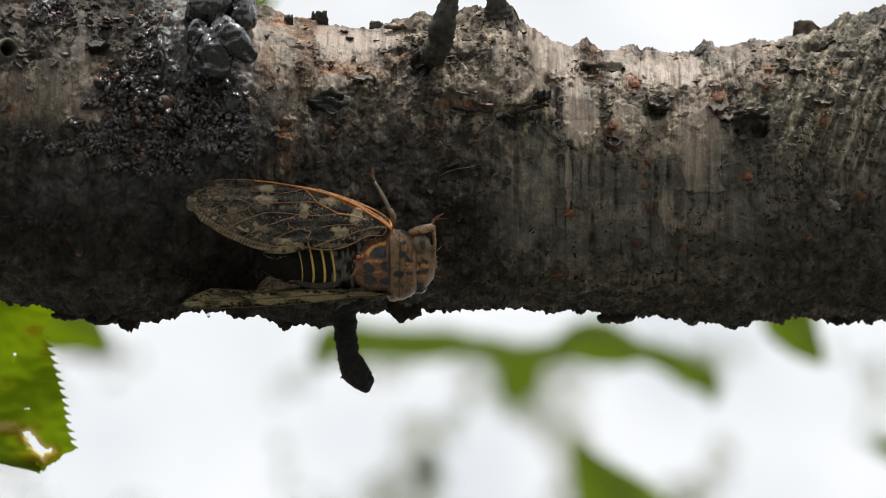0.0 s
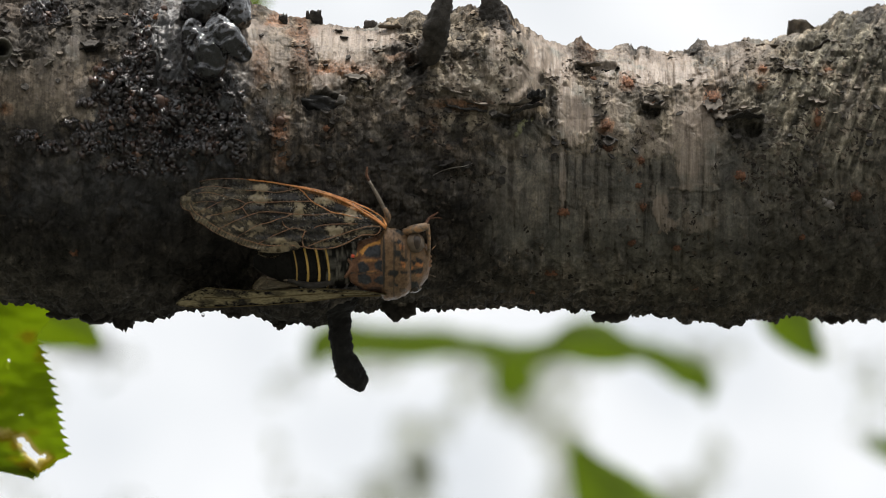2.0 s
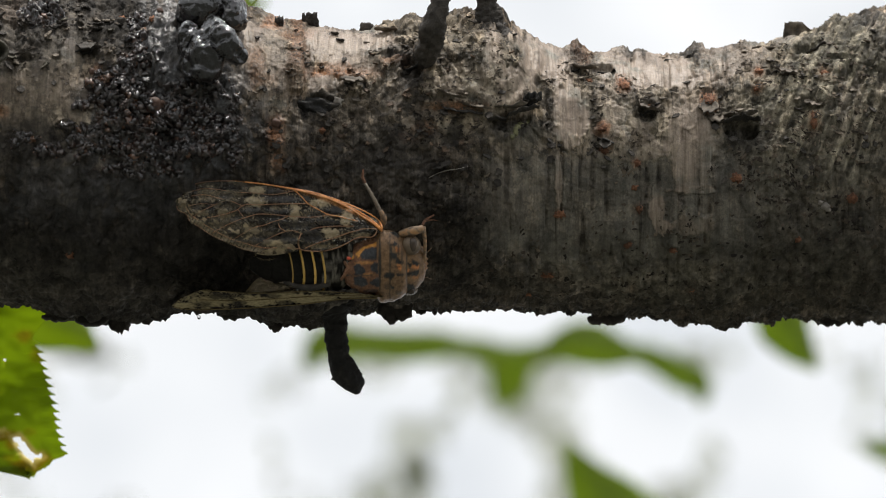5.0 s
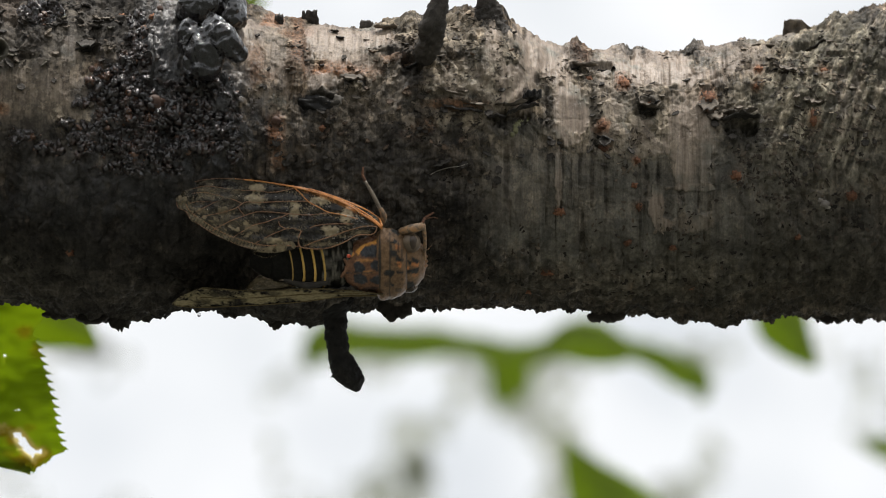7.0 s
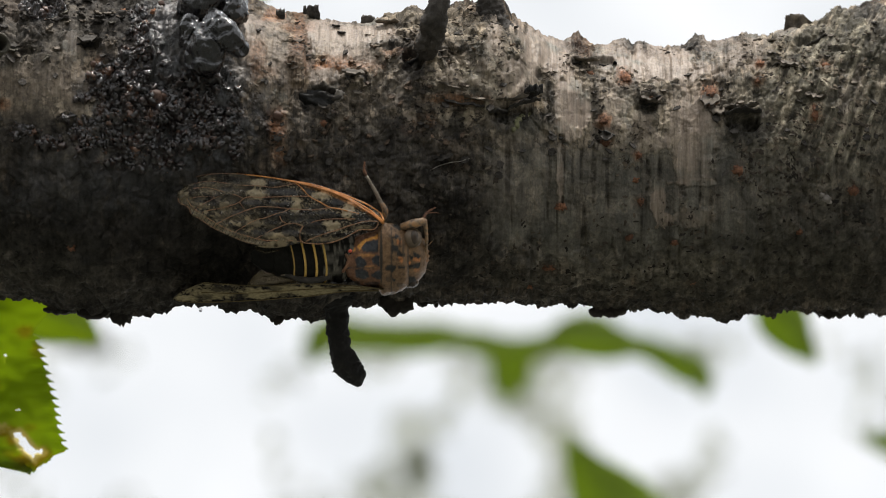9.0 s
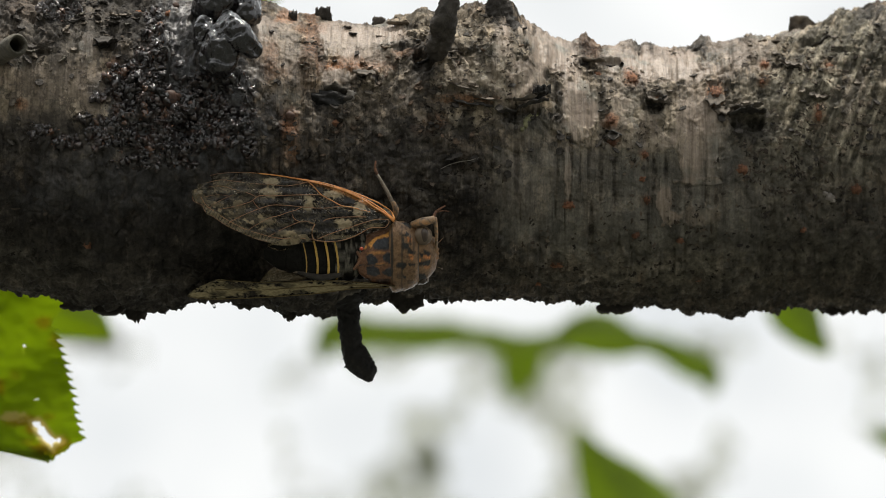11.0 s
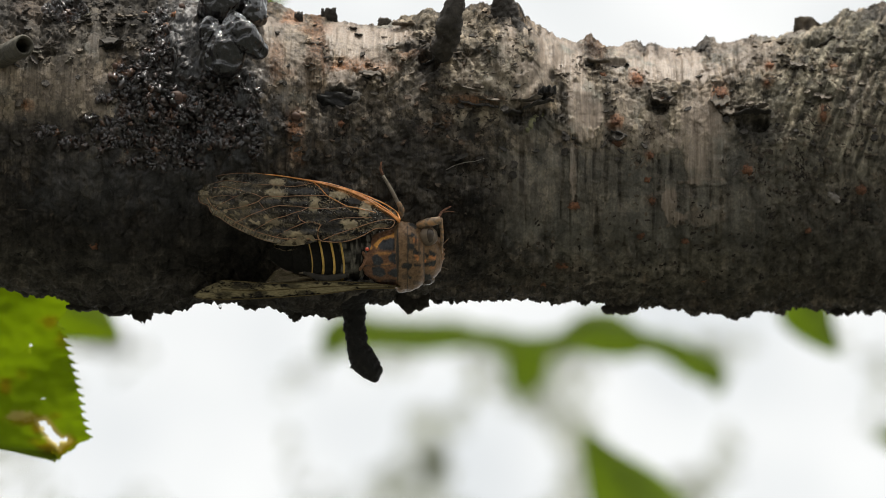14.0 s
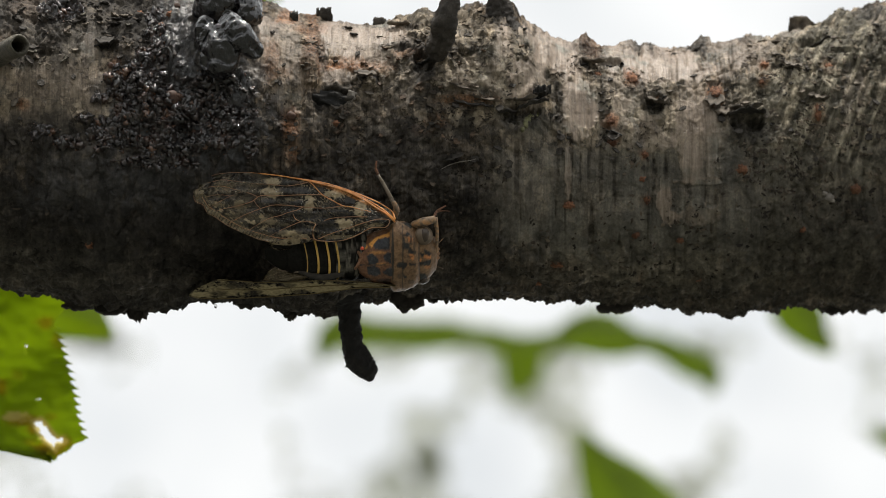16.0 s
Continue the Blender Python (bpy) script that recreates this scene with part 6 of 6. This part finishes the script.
def build_hindwings():
    for top, low, d, label in (([(466, 446), (490, 446), (520, 445), (560, 440)], [(466, 452), (480, 458), (520, 450), (560, 444)], -0.0228, "folded tip of a glassy hind wing"),
                               ([(452, 512), (466, 496), (490, 490), (520, 498), (545, 506)], [(452, 516), (466, 515), (490, 514), (520, 513), (545, 512)], -0.0205, "pale folded hind wing under the forewing")):
        hi, lo = curve_of(top), curve_of(low)
        u0, u1 = top[0][0], top[-1][0]
        fn = lambda a, b: spot(u0 + (u1 - u0) * a, float(hi(u0 + (u1 - u0) * a)) * (1 - b) + float(lo(u0 + (u1 - u0) * a)) * b, d + 0.0008 * math.sin(b * 3 + a * 4))
        vs, fs = sheet(fn, 20, 8, 0.00006)
        part("hind_wing", (vs, fs), WING, cicada, label, attrs=dict(pale=[0.5] * len(vs), solid=[0.5] * len(vs), amber=[0.0] * len(vs)))


build_hindwings()


def build_cream_margin():
    hi, lo = curve_of([(470, 446), (485, 441), (505, 434), (522, 430), (536, 431), (541, 438)]), curve_of([(470, 447), (485, 449), (505, 449), (522, 446), (536, 443), (541, 439)])
    fn = lambda a, b: spot(470 + 71 * a, float(hi(470 + 71 * a)) * (1 - b) + float(lo(470 + 71 * a)) * b, -0.0256 + 0.0003 * b - 0.0003 * a + 0.0002 * math.sin(a * 17))
    vs, fs = sheet(fn, 40, 10, 0.00006)
    n = [fbm(p.x * 1500, p.z * 1500, 0, 3, 41) for p in vs]
    part("hind_wing_margin", (vs, fs), WING, cicada, "sheer cream coloured margin of a hind wing", attrs=dict(pale=[0.55 + 0.5 * float(q) for q in n], solid=[0.35 + 0.5 * float(q) for q in n], amber=[0.0] * len(vs)))


build_cream_margin()


# ---- leaves ----
def build_near_leaf():
    base = spot(-90, 470, 0.030)
    leaf = thing("cherry_leaf", base, "backlit green toothed cherry leaf with torn, browned spots", "leaf")
    right = curve_of([(470, 112), (520, 112), (545, 106), (570, 88), (588, 76), (600, 79), (640, 92), (680, 103), (720, 112), (760, 119), (785, 126), (798, 130), (804, 114), (815, 102), (822, 86), (830, 76), (834, 68)])
    left = curve_of([(470, -150), (560, -190), (660, -200), (740, -170), (790, -120), (815, -30), (824, 20), (830, 52), (834, 60)])
    nu, nv = 300, 60

    def fn(a, b):
        v = 470 + 364 * a
        l, r = float(left(v)), float(right(v))
        tooth = ((v / 15.0) % 1.0) ** 2.2 * 14 * min(1, max(0, (800 - v) / 12)) if v > 592 else 0
        low = ((b * (r - l) / 15) % 1.0) ** 1.5 * 9 * max(0, (a - 0.93) / 0.07)
        u = l + (r - l) * b + tooth * max(0, (b - 0.9) / 0.1)
        bulge = 0.0009 * math.sin(v * 0.03 + u * 0.02) + 0.00035 * noise.noise(Vector((u * 0.05, v * 0.05, 0)))
        return spot(u, v + low, 0.030 + bulge + 0.004 * (b - 0.5))
    vs, fs = sheet(fn, nu, nv, 0.00025)
    p = np.array([tuple(v) for v in vs])
    u, v = on_plan(p[:, 0], p[:, 1], p[:, 2])
    wob = (fbm(u / 9, v / 9, 0, 3, 21) - 0.5) * 1.4
    holes = blobs(u, v, [(27, 627, 6, 6, 1), (50, 724, 8, 2.5, 1), (98, 733, 7, 3, 1), (88, 797, 6, 6, 1)], 0.05, wob)
    holes = np.maximum(holes, inside(u + 3 * wob, v + 3 * wob, [(38, 765), (52, 761), (70, 780), (84, 799), (77, 811), (58, 796)]))
    brown = blobs(u, v, [(60, 585, 16, 12, .45), (83, 616, 10, 16, .35), (20, 762, 30, 10, .55), (45, 775, 20, 12, .6), (70, 812, 26, 12, .6), (92, 800, 14, 12, .6), (-20, 700, 12, 14, .5), (70, 755, 10, 6, .3), (10, 680, 8, 10, .25), (34, 800, 16, 8, .25)], 0.6, wob * .7)
    bleached = np.maximum(blobs(u, v, [(8, 754, 20, 9, .9), (88, 796, 12, 9, .8)], 0.4, wob), inside(u + 4 * wob, v + 4 * wob, [(30, 760), (54, 754), (92, 800), (78, 818), (54, 800)], 4.0))
    gone = holes > 0.5
    fs = [f for f in fs if not all(gone[i] for i in f)]
    blade = part("leaf_blade", (vs, fs), LEAF, leaf, "serrated green blade with holes", attrs=dict(brown=brown, bleached=bleached))
    mid = smooth_line([spot(-95, 440, 0.028), spot(-85, 560, 0.0295), spot(-75, 680, 0.0292), spot(-60, 780, 0.0295)], 30)
    part("midrib", tube(mid, [UNIT * (7 - 5 * i / 29) for i in range(30)], 8), FARLEAF, leaf)
    stalk = smooth_line([spot(-95, 445, 0.028), spot(-110, 400, 0.024), spot(-120, 330, 0.012)], 12)
    part("leaf_stalk", tube(stalk, UNIT * 9, 8), FARLEAF, leaf)
    return leaf


near_leaf = build_near_leaf()


def far_leaf(path, widths, y, label, turn=0.3, mat=FARLEAF):
    """A soft leaf behind the branch: a curved blade along path, with a midrib and a keeled cross-section."""
    pts = smooth_line([spot(u, v, y) for u, v in path], 40)
    ws = curve_of(list(zip(np.linspace(0, 1, len(widths)), widths)))
    k = UNIT * (1 + y / DIST)
    ob = thing("leaf", pts[0], label, "leaf", "soft leaves behind the branch")

    def fn(a, b):
        i = min(38, int(a * 39))
        p = pts[i].lerp(pts[i + 1], a * 39 - i)
        d = (pts[i + 1] - pts[i]).normalized()
        s = d.cross(Vector((0, 1, 0))).normalized()
        c = (b - 0.5) * 2
        w = max(0.3, float(ws(a))) * k * (1 + 0.07 * abs((a * 24) % 1 - 0.5) * (abs(c) ** 6))
        return p + s * c * w + Vector((0, turn * abs(c) * w + turn * 0.4 * c * w, 0))
    part("leaf_blade", sheet(fn, 50, 9, 0.0003), mat, ob)
    part("midrib", tube([p + Vector((0, -0.0003, 0)) for p in pts], [k * 3.5 * (1.1 - t / 40) for t in range(40)], 6), mat, ob)
    return ob


GREEN = "blurred mid-green leaf hanging behind the branch"
soft = [far_leaf([(560, 655), (582, 612), (660, 606), (740, 611), (810, 608), (865, 620)], [10, 36, 28, 30, 26, 8], 1.6, GREEN),
        far_leaf([(795, 606), (860, 616), (905, 630), (960, 628), (1012, 608)], [12, 22, 26, 24, 18], 1.7, "narrow blurred green leaf behind the branch"),
        far_leaf([(930, 626), (925, 650), (912, 690), (905, 724)], [14, 42, 36, 8], 2.6, "drooping blurred green leaf behind the branch"),
        far_leaf([(975, 634), (1010, 612), (1050, 606), (1100, 618), (1150, 626)], [10, 32, 42, 32, 12], 1.15, GREEN),
        far_leaf([(1100, 618), (1160, 628), (1215, 656), (1255, 680), (1262, 715)], [18, 21, 25, 28, 8], 1.25, "long curled blurred green leaf"),
        far_leaf([(1360, 520), (1392, 560), (1420, 600), (1458, 645)], [20, 46, 33, 6], 0.85, "pointed green leaf below the branch"),
        far_leaf([(1016, 776), (1046, 832), (1085, 890), (1130, 960)], [6, 38, 72, 90], 0.95, "broad blurred green leaf low behind the branch"),
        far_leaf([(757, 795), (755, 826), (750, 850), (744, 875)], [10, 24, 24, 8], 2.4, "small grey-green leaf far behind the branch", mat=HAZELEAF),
        far_leaf([(1540, 785), (1580, 795), (1640, 810)], [8, 22, 24], 1.2, "dark green leaf tip far behind"),
        far_leaf([(0, 532), (80, 556), (135, 580), (188, 612)], [50, 60, 46, 8], 0.45, "green leaf behind the toothed leaf", mat=LEAF),
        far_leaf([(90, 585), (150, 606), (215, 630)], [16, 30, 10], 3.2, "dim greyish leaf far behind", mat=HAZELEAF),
        far_leaf([(400, -30), (440, -8), (470, 8), (490, 2)], [6, 18, 12, 3], 0.4, "yellow-green leaf edge above the branch")]


def build_stalk(leaf):
    line = [spot(451, 17, 0.03), spot(462, 9, 0.03), spot(477, -8, 0.035), spot(500, -60, 0.12), spot(500, -40, 0.3), spot(488, 2, 0.4)]
    part("leaf_stalk", tube(smooth_line(line, 40), 2.2 * UNIT, 8), FARLEAF, leaf, "thin yellow-green stalk")


build_stalk(soft[11])


def build_far_foliage():
    """Leaves of trees far off, greyed for haze, with round gaps shaped like blurred discs of sky; one sheet of stuff.
    """
    r = random.Random(8)
    gaps = [(1155, 742, 120), (1400, 728, 130), (1440, 900, 150), (880, 838, 104), (612, 762, 100), (340, 760, 150), (160, 800, 110), (1330, 930, 90), (1530, 880, 90), (420, 930, 90), (760, 690, 60), (1000, 570, 40), (460, 610, 70)]
    verts, faces = [], []
    while len(faces) < 4 * 1150:
        u, v, y = r.uniform(-250, 1850), r.uniform(610, 1050), r.uniform(3.4, 5.0)
        if any(math.hypot(u - a, v - b) < c for a, b, c in gaps) or (u < 640 and r.random() < 0.8) or (u > 1480 and r.random() < 0.7):
            continue
        k, t, n = UNIT * (1 + y / DIST), r.uniform(0, 6.28), len(verts)
        d, s = Vector((math.cos(t), r.uniform(-0.4, 0.4), math.sin(t))), Vector((-math.sin(t), r.uniform(-0.4, 0.4), math.cos(t)))
        c, L, w = spot(u, v, y), k * r.uniform(16, 26), k * r.uniform(6, 10)
        verts += [c - d * L, c + s * w, c + d * L, c - s * w, c + Vector((0, -w * 0.4, 0))]
        faces += [(n, n + 1, n + 4), (n + 1, n + 2, n + 4), (n + 2, n + 3, n + 4), (n + 3, n, n + 4)]
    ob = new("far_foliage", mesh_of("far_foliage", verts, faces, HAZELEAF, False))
    ob.matrix_world = TILT
    tagged(ob, "pale hazy foliage of distant trees against the sky", "foliage", kind="stuff")


build_far_foliage()


# ---- what moves: leaves in a light breeze ----
def motions():
    swing = [(0.0, 0.0, 0.0), (0.5, 0.07, -0.24), (1.0, -0.25, -0.9), (1.5, -0.05, -0.32), (2.0, -0.12, -1.1), (2.5, -0.13, -1.08), (3.0, -0.04, -0.97), (3.5, -0.06, -0.85),
             (4.0, -0.15, -0.79), (5.2, -0.08, -0.62), (6.5, -0.02, -0.51), (7.0, -0.1, -0.34), (7.5, -0.2, -0.83), (8.0, -0.19, -1.02), (8.5, -0.18, -1.02), (9.0, -0.27, -1.08), (10.3, -0.1, -0.6),
             (11.5, 0.12, -0.11), (12.0, -0.05, -0.76), (12.5, 0.23, -0.21), (13.0, 0.25, -0.48), (13.5, 0.05, -0.75), (14.0, 0.12, -0.05), (14.5, 0.11, -0.06), (15.0, 0.08, -0.6), (15.5, 0.15, -0.27), (16.0, 0.15, -0.3)]
    rest = Vector(near_leaf["base"])
    sway = [(0.0, 0.0, 0.0), (1.0, 1.4, 0.8), (2.0, 1.6, 0.3), (3.0, 1.8, 0.5), (4.0, 0.9, -0.6), (6.5, 1.0, -1.4), (8.0, 0.3, -1.6), (9.0, 0.4, -1.6), (11.5, 2.4, 0.3), (12.5, 3.2, 0.4), (13.5, 3.6, 0.4), (14.5, 3.4, 0.6), (15.2, 2.6, 0.8), (16.0, 3.0, 0.0)]
    for ob, gain in ((soft[5], 1.0), (soft[6], 0.35), (soft[2], 0.25)):
        at = Vector(ob["base"])
        walk(ob, [(t, TILT @ Matrix.Translation(at + Vector((dx, 0, dz)) * gain / 1000)) for t, dx, dz in sway])
    walk(near_leaf, [(t, TILT @ Matrix.Translation(rest + Vector((dx, 0, dz)) / 1000)) for t, dx, dz in swing])


motions()
